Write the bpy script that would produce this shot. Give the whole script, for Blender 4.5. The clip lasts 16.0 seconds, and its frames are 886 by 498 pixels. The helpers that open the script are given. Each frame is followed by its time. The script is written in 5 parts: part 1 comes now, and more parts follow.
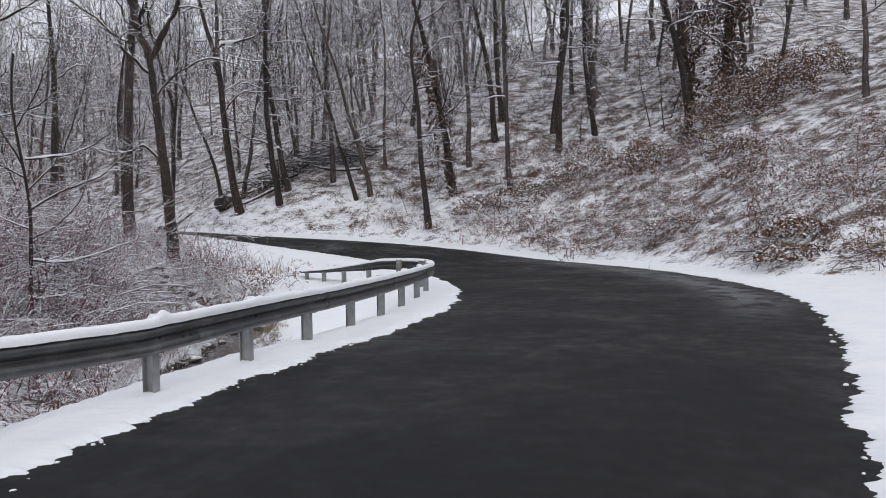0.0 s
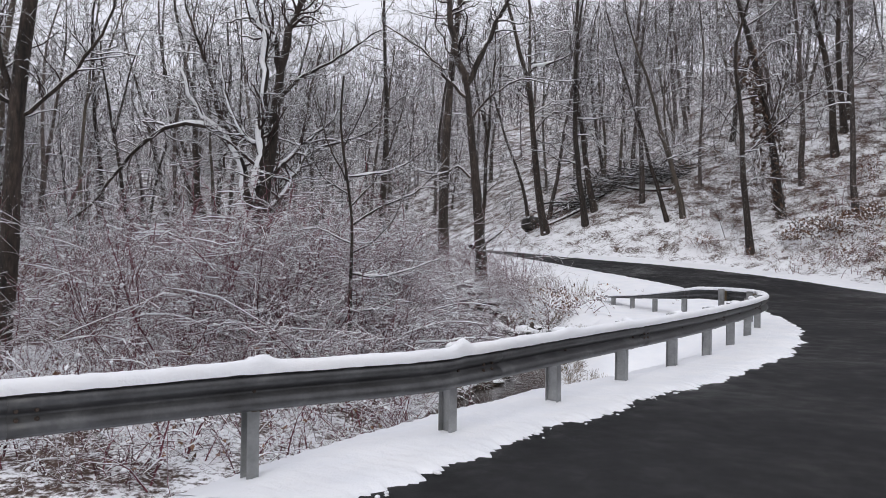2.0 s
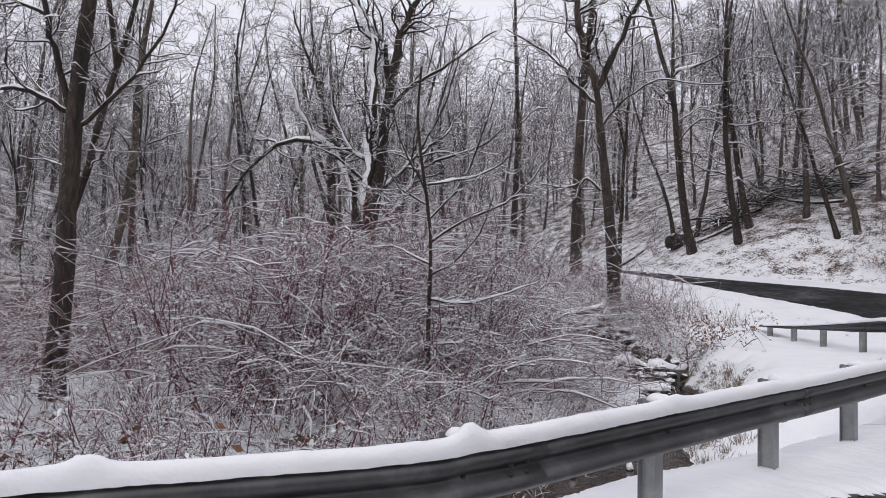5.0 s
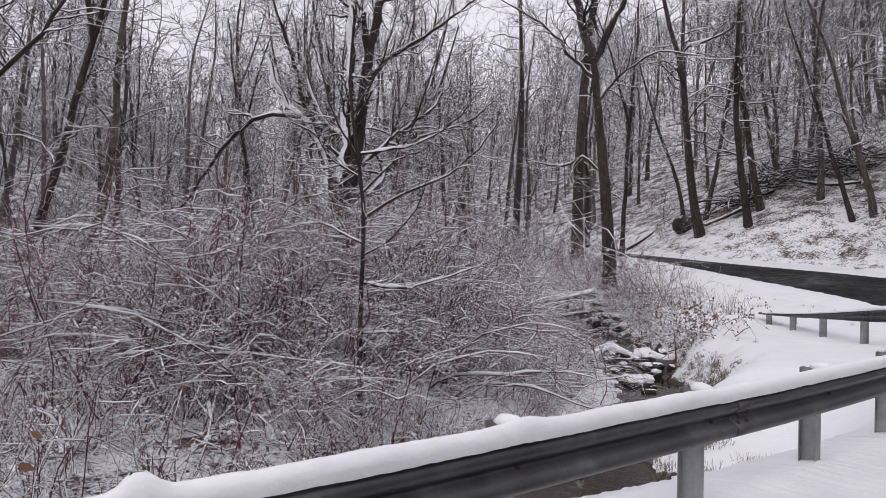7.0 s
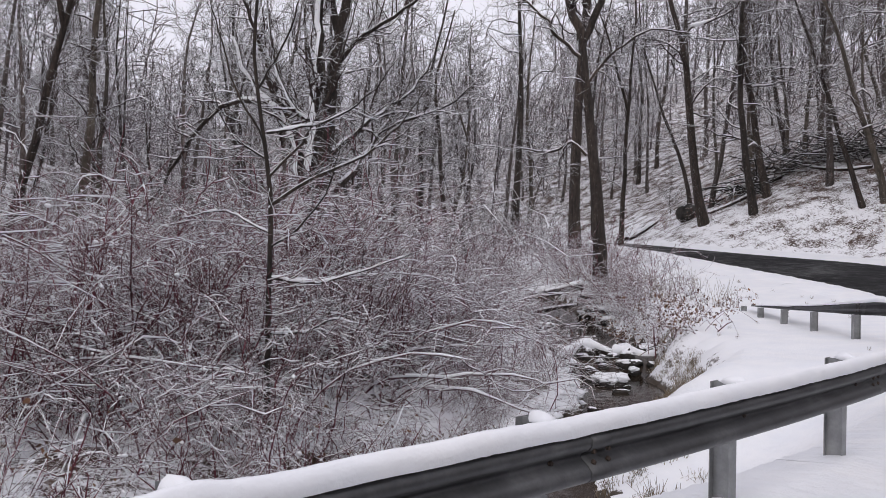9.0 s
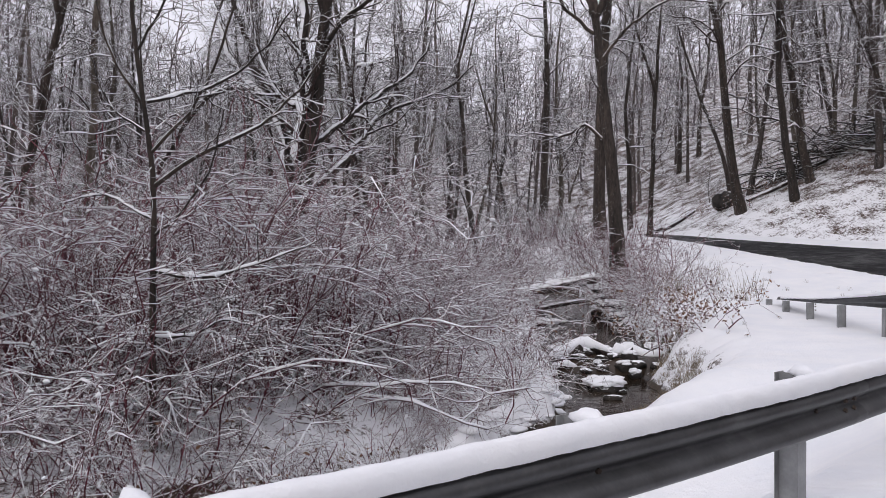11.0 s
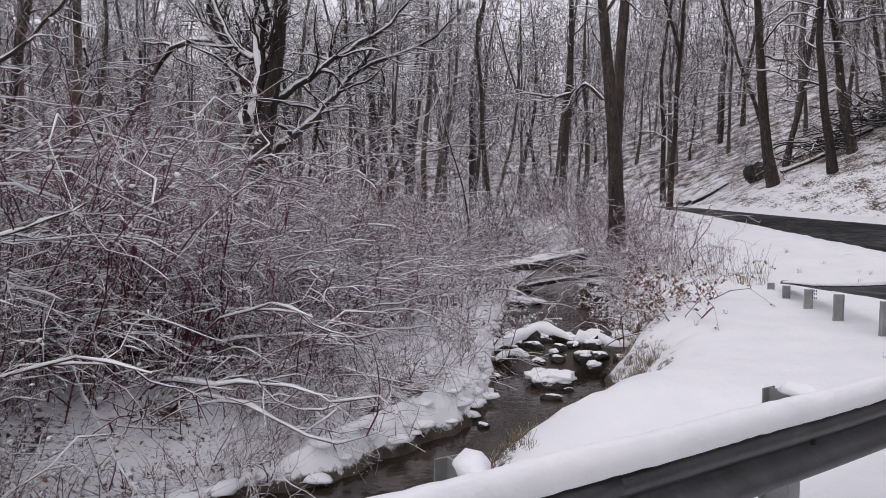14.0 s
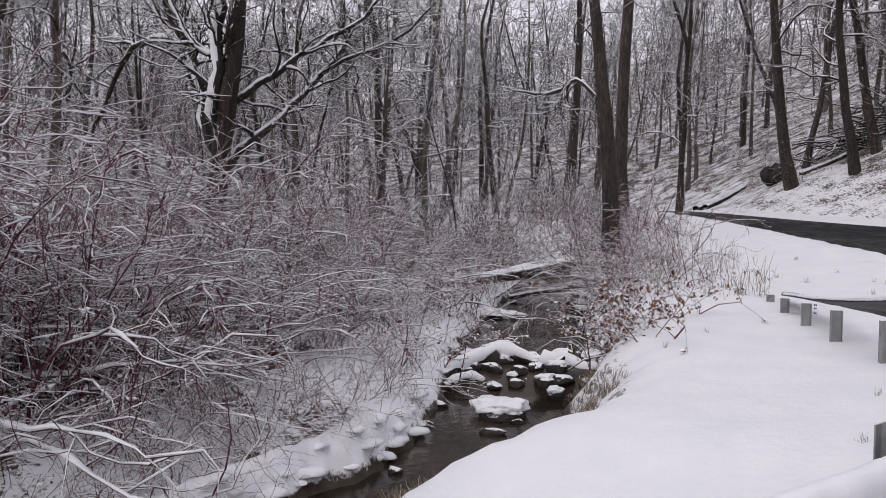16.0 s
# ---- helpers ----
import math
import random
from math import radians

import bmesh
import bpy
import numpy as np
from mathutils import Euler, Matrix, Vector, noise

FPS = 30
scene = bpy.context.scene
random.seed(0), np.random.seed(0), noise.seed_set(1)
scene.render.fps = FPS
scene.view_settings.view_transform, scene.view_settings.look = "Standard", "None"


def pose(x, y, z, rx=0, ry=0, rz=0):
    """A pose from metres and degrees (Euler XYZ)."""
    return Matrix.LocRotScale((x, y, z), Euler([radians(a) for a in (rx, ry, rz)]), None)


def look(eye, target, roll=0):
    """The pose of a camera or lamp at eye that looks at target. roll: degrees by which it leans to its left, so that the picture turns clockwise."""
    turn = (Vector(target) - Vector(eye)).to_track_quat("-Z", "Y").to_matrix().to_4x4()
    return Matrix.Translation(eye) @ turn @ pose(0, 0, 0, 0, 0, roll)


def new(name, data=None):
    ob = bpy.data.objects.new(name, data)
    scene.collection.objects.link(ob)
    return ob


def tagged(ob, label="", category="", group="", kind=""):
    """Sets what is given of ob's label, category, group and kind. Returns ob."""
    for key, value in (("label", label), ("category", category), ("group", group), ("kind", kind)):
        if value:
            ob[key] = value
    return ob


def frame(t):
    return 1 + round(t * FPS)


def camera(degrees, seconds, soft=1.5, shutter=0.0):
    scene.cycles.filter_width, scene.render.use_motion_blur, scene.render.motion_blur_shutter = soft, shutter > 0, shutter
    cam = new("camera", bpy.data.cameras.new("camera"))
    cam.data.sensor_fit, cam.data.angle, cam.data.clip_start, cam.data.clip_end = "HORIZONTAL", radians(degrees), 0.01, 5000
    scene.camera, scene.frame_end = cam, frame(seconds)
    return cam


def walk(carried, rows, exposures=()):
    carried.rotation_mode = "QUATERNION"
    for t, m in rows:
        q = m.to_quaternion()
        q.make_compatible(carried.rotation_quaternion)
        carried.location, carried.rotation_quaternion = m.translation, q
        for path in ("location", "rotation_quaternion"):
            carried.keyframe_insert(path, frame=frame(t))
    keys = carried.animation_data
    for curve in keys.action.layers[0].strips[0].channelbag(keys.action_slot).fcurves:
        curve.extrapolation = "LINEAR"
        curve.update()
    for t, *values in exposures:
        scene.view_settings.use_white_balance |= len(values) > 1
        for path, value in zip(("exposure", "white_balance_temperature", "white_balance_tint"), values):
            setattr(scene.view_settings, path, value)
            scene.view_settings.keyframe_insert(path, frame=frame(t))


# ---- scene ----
cam = camera(62.9, 16.0, 0.8)
PATH = [
    (0, (-2.034, -5.380, 1.660), (-0.945, -3.703, 1.618), -1.0),
    (0.5, (-1.970, -4.898, 1.651), (-1.112, -3.091, 1.636), -0.0),
    (1, (-1.868, -4.538, 1.664), (-1.191, -2.656, 1.658), 0.4),
    (1.5, (-1.761, -4.213, 1.665), (-1.273, -2.273, 1.669), 0.8),
    (2, (-1.643, -3.880, 1.661), (-1.315, -1.907, 1.681), 0.8),
    (2.5, (-1.463, -3.503, 1.679), (-1.246, -1.515, 1.720), 0.9),
    (3, (-1.238, -3.018, 1.704), (-1.088, -1.025, 1.766), 1.1),
    (3.5, (-1.060, -2.589, 1.716), (-0.967, -0.593, 1.790), 1.2),
    (4, (-0.843, -2.139, 1.712), (-0.822, -0.141, 1.793), 1.4),
    (4.2, (-0.745, -1.984, 1.712), (-0.756, 0.014, 1.794), 1.5),
    (6.3, (0.415, -0.311, 1.750), (0.309, 1.686, 1.779), 1.1),
    (6.5, (0.582, -0.180, 1.727), (0.468, 1.816, 1.752), 1.5),
    (7, (0.888, 0.134, 1.714), (0.769, 2.130, 1.735), 1.3),
    (7.5, (1.226, 0.500, 1.709), (1.100, 2.496, 1.723), 1.2),
    (8, (1.566, 0.823, 1.724), (1.431, 2.819, 1.730), 1.2),
    (8.5, (1.823, 1.098, 1.743), (1.689, 3.093, 1.740), 1.1),
    (8.7, (1.972, 1.238, 1.740), (1.829, 3.233, 1.737), 1.0),
    (10.8, (3.524, 3.194, 1.580), (3.234, 5.173, 1.567), 0.1),
    (11, (3.655, 3.340, 1.608), (3.361, 5.319, 1.593), -0.0),
    (11.5, (4.059, 3.668, 1.592), (3.758, 5.646, 1.589), -0.1),
    (12, (4.410, 4.093, 1.588), (4.121, 6.072, 1.582), 0.6),
    (12.5, (4.748, 4.614, 1.597), (4.448, 6.591, 1.555), 1.4),
    (13, (5.009, 4.970, 1.600), (4.669, 6.940, 1.527), 1.8),
    (13.5, (5.272, 5.354, 1.624), (4.889, 7.315, 1.536), 1.4),
    (14, (5.534, 5.781, 1.622), (5.116, 7.735, 1.522), 1.0),
    (14.5, (5.782, 6.226, 1.621), (5.339, 8.174, 1.518), 0.5),
    (15, (6.062, 6.720, 1.607), (5.599, 8.663, 1.508), 0.4),
    (15.5, (6.339, 7.241, 1.585), (5.862, 9.181, 1.498), 0.4),
    (16, (6.633, 7.733, 1.605), (6.142, 9.670, 1.524), 0.6),
]
walk(cam, [(t, look(eye, target, roll)) for t, eye, target, roll in PATH], [(0.0, -0.04, 6400, 6.5), (2.5, 0.07, 6430, 7.5), (4.0, 0.03, 6450, 8.5), (7.0, -0.06, 6520, 11), (11.5, 0.02, 6500, 11.5), (14.0, -0.09, 6540, 12), (16.0, -0.12, 6580, 12.5)])

# ---------------------------------------------------------------- light
world = bpy.data.worlds.new("world")
scene.world = world
world.use_nodes = True
wn, wl = world.node_tree.nodes, world.node_tree.links
sky = wn.new("ShaderNodeTexSky")
sky.sky_type = "NISHITA"
sky.sun_disc = False
sky.sun_elevation = radians(38)
sky.sun_rotation = radians(200)
sky.air_density, sky.dust_density, sky.ozone_density = 1.0, 4.0, 1.0
# the cloud cover: the clear sky greyed to an even overcast
cover = wn.new("ShaderNodeMixRGB")
cover.inputs[0].default_value = 0.9
cover.inputs[2].default_value = (7.9, 7.75, 8.5, 1)
wl.new(sky.outputs[0], cover.inputs[1])
wl.new(cover.outputs[0], wn["Background"].inputs[0])
wn["Background"].inputs[1].default_value = 0.12
sun = new("sun", bpy.data.lights.new("sun", "SUN"))
sun.data.energy, sun.data.angle, sun.data.color = 0.6, radians(40), (1.0, 0.97, 0.93)
sun.rotation_euler = (radians(52), 0, radians(-20))

# ---------------------------------------------------------------- materials


def material(name):
    m = bpy.data.materials.new(name)
    m.use_nodes = True
    n = m.node_tree.nodes
    return m, n, m.node_tree.links, n["Principled BSDF"]


def noise_node(n, l, scale, detail=4, rough=0.6, space="Object"):
    c = n.new("ShaderNodeTexCoord")
    t = n.new("ShaderNodeTexNoise")
    t.inputs["Scale"].default_value, t.inputs["Detail"].default_value = scale, detail
    t.inputs["Roughness"].default_value = rough
    if space == "World":
        g = n.new("ShaderNodeNewGeometry")
        l.new(g.outputs["Position"], t.inputs["Vector"])
    else:
        l.new(c.outputs["Object"], t.inputs["Vector"])
    return t.outputs["Fac"]


def ramp(n, l, fac, stops):
    r = n.new("ShaderNodeValToRGB")
    while len(r.color_ramp.elements) < len(stops):
        r.color_ramp.elements.new(0.5)
    for e, (p, c) in zip(r.color_ramp.elements, stops):
        e.position, e.color = p, (*c, 1)
    l.new(fac, r.inputs[0])
    return r.outputs[0]


def math_node(n, l, op, a, b):
    m = n.new("ShaderNodeMath")
    m.operation = op
    for k, v in enumerate((a, b)):
        if isinstance(v, (int, float)):
            m.inputs[k].default_value = v
        else:
            l.new(v, m.inputs[k])
    return m.outputs[0]


def mix_node(n, l, fac, a, b):
    m = n.new("ShaderNodeMixRGB")
    for k, v in ((0, fac), (1, a), (2, b)):
        if isinstance(v, (int, float)):
            m.inputs[k].default_value = v
        elif isinstance(v, tuple):
            m.inputs[k].default_value = (*v, 1)
        else:
            l.new(v, m.inputs[k])
    return m.outputs[0]


def bump_node(n, l, height, strength, distance, to):
    b = n.new("ShaderNodeBump")
    b.inputs["Strength"].default_value, b.inputs["Distance"].default_value = strength, distance
    l.new(height, b.inputs["Height"])
    l.new(b.outputs[0], to.inputs["Normal"])


SNOW_WHITE = (0.86, 0.87, 0.9)


def lying_snow(n, l, low, high, patch=0.5, scale=6.0):
    """How far fresh snow lies on a face: by how much the face looks up, broken by patches."""
    g = n.new("ShaderNodeNewGeometry")
    s = n.new("ShaderNodeSeparateXYZ")
    l.new(g.outputs["Normal"], s.inputs[0])
    k = math_node(n, l, "ADD", s.outputs[2], math_node(n, l, "MULTIPLY", math_node(n, l, "SUBTRACT", noise_node(n, l, scale, 3, 0.6, "World"), 0.5), patch))
    r = n.new("ShaderNodeMapRange")
    r.interpolation_type = "SMOOTHSTEP"
    r.inputs[1].default_value, r.inputs[2].default_value = low, high
    l.new(k, r.inputs[0])
    return r.outputs[0]


def bark(name, dark, light, low=0.25, high=0.5, patch=0.7, grain=14.0, fleck=0.0):
    """Fissured bark in three tones with lighter plates; fleck: how much driven snow sticks to its windward side."""
    m, n, l, p = material(name)
    # fissures run along the stem
    co, mp = n.new("ShaderNodeTexCoord"), n.new("ShaderNodeMapping")
    mp.inputs["Scale"].default_value = (1.0, 1.0, 0.22)
    l.new(co.outputs["Object"], mp.inputs["Vector"])
    fine, plates = noise_node(n, l, grain, 6, 0.7), noise_node(n, l, grain * 0.22, 3, 0.6)
    for f in (fine, plates):
        l.new(mp.outputs[0], f.node.inputs["Vector"])
    k = math_node(n, l, "ADD", math_node(n, l, "MULTIPLY", fine, 0.6), math_node(n, l, "MULTIPLY", plates, 0.4))
    mid = tuple(a * 0.62 + b * 0.38 for a, b in zip(dark, light))
    c = ramp(n, l, k, ((0.38, dark), (0.5, mid), (0.63, light)))
    oi = n.new("ShaderNodeObjectInfo")
    hv = n.new("ShaderNodeHueSaturation")
    l.new(c, hv.inputs["Color"])
    l.new(math_node(n, l, "ADD", math_node(n, l, "MULTIPLY", oi.outputs["Random"], 0.7), 0.65), hv.inputs["Value"])
    cover = lying_snow(n, l, low, high, patch)
    if fleck:
        g, d = n.new("ShaderNodeNewGeometry"), n.new("ShaderNodeVectorMath")
        d.operation = "DOT_PRODUCT"
        d.inputs[1].default_value = (-0.72, -0.64, 0.26)
        l.new(g.outputs["Normal"], d.inputs[0])
        stuck = math_node(n, l, "ADD", noise_node(n, l, 16, 8, 0.85, "World"), math_node(n, l, "MULTIPLY", d.outputs["Value"], 0.12))
        r = n.new("ShaderNodeMapRange")
        r.inputs[1].default_value, r.inputs[2].default_value = 0.74 - fleck * 0.08, 0.82 - fleck * 0.08
        l.new(stuck, r.inputs[0])
        cover = math_node(n, l, "MAXIMUM", cover, r.outputs[0])
    l.new(mix_node(n, l, cover, hv.outputs[0], SNOW_WHITE), p.inputs["Base Color"])
    p.inputs["Roughness"].default_value = 0.9
    bump_node(n, l, k, 0.9, 0.04, p)
    return m


def snow_material(name, bump=0.4):
    m, n, l, p = material(name)
    big = noise_node(n, l, 1.3, 4, 0.6, "World")
    c = ramp(n, l, big, ((0.3, (0.8, 0.82, 0.86)), (0.7, (0.88, 0.885, 0.9))))
    l.new(c, p.inputs["Base Color"])
    p.inputs["Roughness"].default_value = 0.85
    p.inputs["Subsurface Weight"].default_value = 0.0
    h = math_node(n, l, "ADD", noise_node(n, l, 9, 5, 0.65, "World"), math_node(n, l, "MULTIPLY", noise_node(n, l, 60, 4, 0.6, "World"), 0.25))
    bump_node(n, l, h, bump, 0.06, p)
    return m


M_SNOW = snow_material("snow")
M_SNOWCAP = snow_material("snow_cap", 0.25)
M_BARK = bark("bark_grey", (0.010, 0.0076, 0.0064), (0.085, 0.064, 0.052), 0.32, 0.55, fleck=0.5)
M_BARKDARK = bark("bark_dark", (0.006, 0.0046, 0.0039), (0.062, 0.044, 0.034), 0.32, 0.55, fleck=0.6)
M_BARKGREEN = bark("bark_pale", (0.035, 0.029, 0.023), (0.15, 0.124, 0.1), 0.32, 0.55, fleck=0.5)
M_TWIG = bark("twig", (0.014, 0.0085, 0.0075), (0.055, 0.033, 0.029), 0.3, 0.55, 0.8, 30)
# far twigs and trunks: paler, greyer than the near ones to paint in haze
M_TWIGHAZE = bark("twig_haze", (0.032, 0.024, 0.024), (0.1, 0.078, 0.078), 0.02, 0.36, 0.8, 20)
M_BARKHAZE = bark("bark_haze", (0.03, 0.0245, 0.022), (0.15, 0.12, 0.108), 0.28, 0.55, 0.8, 9, fleck=0.75)
M_CANE = bark("cane", (0.03, 0.0062, 0.0095), (0.22, 0.056, 0.078), 0.3, 0.6, 0.8, 25)
# distant woods: haze painted into the wood as a pale grey-lilac
M_WOODHAZE = bark("far_wood", (0.075, 0.06, 0.065), (0.2, 0.165, 0.175), 0.2, 0.6, 0.8, 20)
M_ROCK = bark("rock_dark", (0.006, 0.0054, 0.0046), (0.045, 0.039, 0.033), 0.72, 0.9, 0.6, 5)


def litter_material(name):
    """Snow over leaf litter and low growth: brown shows through in patches, more where the snow is thin."""
    m, n, l, p = material(name)
    a, b = noise_node(n, l, 0.8, 8, 0.78, "World"), noise_node(n, l, 11, 6, 0.75, "World")
    k = math_node(n, l, "ADD", math_node(n, l, "MULTIPLY", a, 0.55), math_node(n, l, "MULTIPLY", b, 0.45))
    leaf = ramp(n, l, b, ((0.3, (0.025, 0.0135, 0.01)), (0.55, (0.09, 0.052, 0.036)), (0.75, (0.165, 0.112, 0.082))))
    r = n.new("ShaderNodeMapRange")
    r.inputs[1].default_value, r.inputs[2].default_value = 0.0, 0.06
    thin = n.new("ShaderNodeAttribute")
    thin.attribute_name = "thin_snow"
    l.new(math_node(n, l, "SUBTRACT", k, thin.outputs["Fac"]), r.inputs[0])
    l.new(mix_node(n, l, r.outputs[0], leaf, SNOW_WHITE), p.inputs["Base Color"])
    p.inputs["Roughness"].default_value = 0.9
    bump_node(n, l, k, 0.6, 0.07, p)
    return m


M_LITTER = litter_material("snowy_litter")
M_BOULDER = bark("boulder_dark", (0.012, 0.011, 0.01), (0.06, 0.053, 0.047), 0.8, 0.98, 0.5, 5)


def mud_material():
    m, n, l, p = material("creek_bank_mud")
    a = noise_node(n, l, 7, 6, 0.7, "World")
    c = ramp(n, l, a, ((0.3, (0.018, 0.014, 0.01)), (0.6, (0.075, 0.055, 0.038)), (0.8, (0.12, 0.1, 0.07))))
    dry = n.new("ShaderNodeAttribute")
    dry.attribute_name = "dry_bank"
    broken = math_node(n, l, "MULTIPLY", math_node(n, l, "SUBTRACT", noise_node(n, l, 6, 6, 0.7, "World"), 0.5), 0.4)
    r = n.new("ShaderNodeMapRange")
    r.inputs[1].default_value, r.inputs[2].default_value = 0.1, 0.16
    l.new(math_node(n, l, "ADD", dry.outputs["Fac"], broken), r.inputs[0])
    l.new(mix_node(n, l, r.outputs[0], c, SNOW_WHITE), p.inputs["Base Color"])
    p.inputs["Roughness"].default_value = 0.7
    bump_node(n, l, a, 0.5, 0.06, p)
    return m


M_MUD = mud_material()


def asphalt_material():
    m, n, l, p = material("wet_asphalt")
    big, mid, fine = noise_node(n, l, 0.35, 4, 0.6, "World"), noise_node(n, l, 2.5, 5, 0.65, "World"), noise_node(n, l, 160, 3, 0.6, "World")
    k = math_node(n, l, "ADD", math_node(n, l, "MULTIPLY", big, 0.6), math_node(n, l, "MULTIPLY", mid, 0.4))
    c = ramp(n, l, k, ((0.35, (0.004, 0.0041, 0.0046)), (0.5, (0.0085, 0.0087, 0.0096)), (0.65, (0.019, 0.0193, 0.021))))
    c2 = mix_node(n, l, math_node(n, l, "MULTIPLY", fine, 0.35), c, (0.02, 0.0203, 0.0212))
    # wet sheen near the right edge, painted as broken pale grey streaks
    sheen = n.new("ShaderNodeAttribute")
    sheen.attribute_name = "kerb_sheen"
    sheen_fac = math_node(n, l, "MULTIPLY", math_node(n, l, "MULTIPLY", sheen.outputs["Fac"], math_node(n, l, "GREATER_THAN", noise_node(n, l, 1.4, 6, 0.75, "World"), 0.47)), 0.75)
    c2 = mix_node(n, l, sheen_fac, c2, (0.19, 0.192, 0.2))
    l.new(c2, p.inputs["Base Color"])
    r = n.new("ShaderNodeMapRange")
    r.inputs[1].default_value, r.inputs[2].default_value, r.inputs[3].default_value, r.inputs[4].default_value = 0.38, 0.62, 0.32, 0.8
    l.new(k, r.inputs[0])
    l.new(r.outputs[0], p.inputs["Roughness"])
    p.inputs["Specular IOR Level"].default_value = 0.14
    bump_node(n, l, fine, 0.5, 0.006, p)
    return m


M_ASPHALT = asphalt_material()


def steel_material(name, c1, c2, c3):
    m, n, l, p = material(name)
    a, b = noise_node(n, l, 3, 5, 0.65, "World"), noise_node(n, l, 40, 4, 0.6, "World")
    c = ramp(n, l, a, ((0.3, c1), (0.55, c2), (0.75, c3)))
    c = mix_node(n, l, math_node(n, l, "MULTIPLY", b, 0.4), c, (0.16, 0.15, 0.14))
    l.new(c, p.inputs["Base Color"])
    p.inputs["Metallic"].default_value = 0.55
    l.new(math_node(n, l, "ADD", math_node(n, l, "MULTIPLY", a, 0.35), 0.3), p.inputs["Roughness"])
    bump_node(n, l, b, 0.15, 0.004, p)
    return m


M_STEEL = steel_material("weathered_steel", (0.035, 0.037, 0.041), (0.085, 0.089, 0.096), (0.19, 0.195, 0.2))
M_POST = steel_material("galvanised_post", (0.2, 0.21, 0.215), (0.36, 0.37, 0.375), (0.5, 0.51, 0.51))


def rust_material():
    m, n, l, p = material("rusty_bolt")
    a = noise_node(n, l, 60, 4)
    l.new(ramp(n, l, a, ((0.3, (0.03, 0.025, 0.022)), (0.7, (0.09, 0.06, 0.045)))), p.inputs["Base Color"])
    p.inputs["Roughness"].default_value, p.inputs["Metallic"].default_value = 0.7, 0.3
    return m


M_BOLT = rust_material()


def water_material():
    m, n, l, p = material("creek_water")
    a = noise_node(n, l, 1.2, 4, 0.6, "World")
    l.new(ramp(n, l, a, ((0.35, (0.022, 0.0165, 0.012)), (0.7, (0.062, 0.046, 0.036)))), p.inputs["Base Color"])
    p.inputs["Roughness"].default_value = 0.12
    p.inputs["IOR"].default_value = 1.33
    bump_node(n, l, noise_node(n, l, 5, 3, 0.55, "World"), 0.35, 0.03, p)
    return m


M_WATER = water_material()


def leaf_material(name, c1, c2, low=0.1, high=0.45):
    m, n, l, p = material(name)
    g = n.new("ShaderNodeNewGeometry")
    c = ramp(n, l, g.outputs["Random Per Island"], ((0.1, c1), (0.9, c2)))
    l.new(mix_node(n, l, lying_snow(n, l, low, high, 0.8, 9), c, SNOW_WHITE), p.inputs["Base Color"])
    p.inputs["Roughness"].default_value = 0.8
    return m


M_LEAF = leaf_material("dead_leaf", (0.06, 0.03, 0.018), (0.27, 0.14, 0.078), 0.25, 0.6)
M_IVY = leaf_material("vine_leaf", (0.04, 0.025, 0.018), (0.13, 0.08, 0.056), 0.75, 1.05)

# ---------------------------------------------------------------- ground form
LEFT_EDGE = [(-45, -42), (-20, -17), (-8, -5.4), (-3.7, -0.8), (-1.75, 0.82), (-0.25, 2.27), (1.1, 3.32), (2.3, 4.35), (3.7, 5.35), (5.65, 6.95), (7.2, 8.6),
             (8.7, 10.55), (10.6, 13.5), (12.1, 16.8), (14.0, 21), (15.0, 25), (14.6, 29.5), (13.4, 33), (12.0, 37), (10.6, 41), (9.1, 44.6), (7.3, 50), (6.0, 60), (4.5, 70), (-2, 80), (-16, 87), (-50, 90), (-300, 90)]
RIGHT_EDGE = [(-40, -50), (-16, -22), (-3.2, -8.2), (2.70, -3.16), (7.03, -0.70), (10.15, 1.3), (12.5, 2.95), (15.1, 5.2), (19.4, 10.8), (22.9, 17.5), (24.4, 23.3),
              (23.6, 29.3), (21.5, 34.2), (18.5, 37.8), (15.4, 40.4), (12.6, 43.4), (10.6, 47.2), (9.6, 53), (9.2, 62), (8.4, 73), (2, 85), (-14, 92.5), (-50, 96), (-300, 96)]
CREEK = [(2.0, 3.0), (1.4, 5.6), (1.15, 7.6), (1.35, 9.2), (2.0, 11.2), (2.72, 12.5), (3.2, 13.4), (3.82, 14.6), (4.54, 16.2), (4.78, 18.2), (4.7, 19.6), (4.95, 21.8), (4.45, 25), (4.15, 29), (4.0, 33), (3.2, 38), (1.0, 45), (-4, 54), (-10, 66), (-30, 74), (-80, 80)]


def smooth_line(points, step):
    """A Catmull-Rom line through the points, cut into even steps."""
    p = np.array(points, float)
    p = np.vstack([2 * p[0] - p[1], p, 2 * p[-1] - p[-2]])
    out = []
    for a, b, c, d in zip(p, p[1:], p[2:], p[3:]):
        t = np.linspace(0, 1, max(2, int(np.linalg.norm(c - b) / step)), endpoint=False)[:, None]
        out.append(0.5 * (2 * b + (c - a) * t + (2 * a - 5 * b + 4 * c - d) * t**2 + (3 * b - a - 3 * c + d) * t**3))
    return np.vstack(out + [p[-2:-1]])


# close steps where the camera comes, one long stride beyond
L_LINE, R_LINE, C_LINE = (np.vstack([smooth_line(e[:-1], 0.8), e[-1:]]) for e in (LEFT_EDGE, RIGHT_EDGE, CREEK))


def distance(points, line):
    best = np.full(len(points), 1e9)
    for a, b in zip(line, line[1:]):
        ab = b - a
        t = np.clip(((points - a) @ ab) / (ab @ ab + 1e-9), 0, 1)
        best = np.minimum(best, np.hypot(*(points - a - t[:, None] * ab).T))
    return best


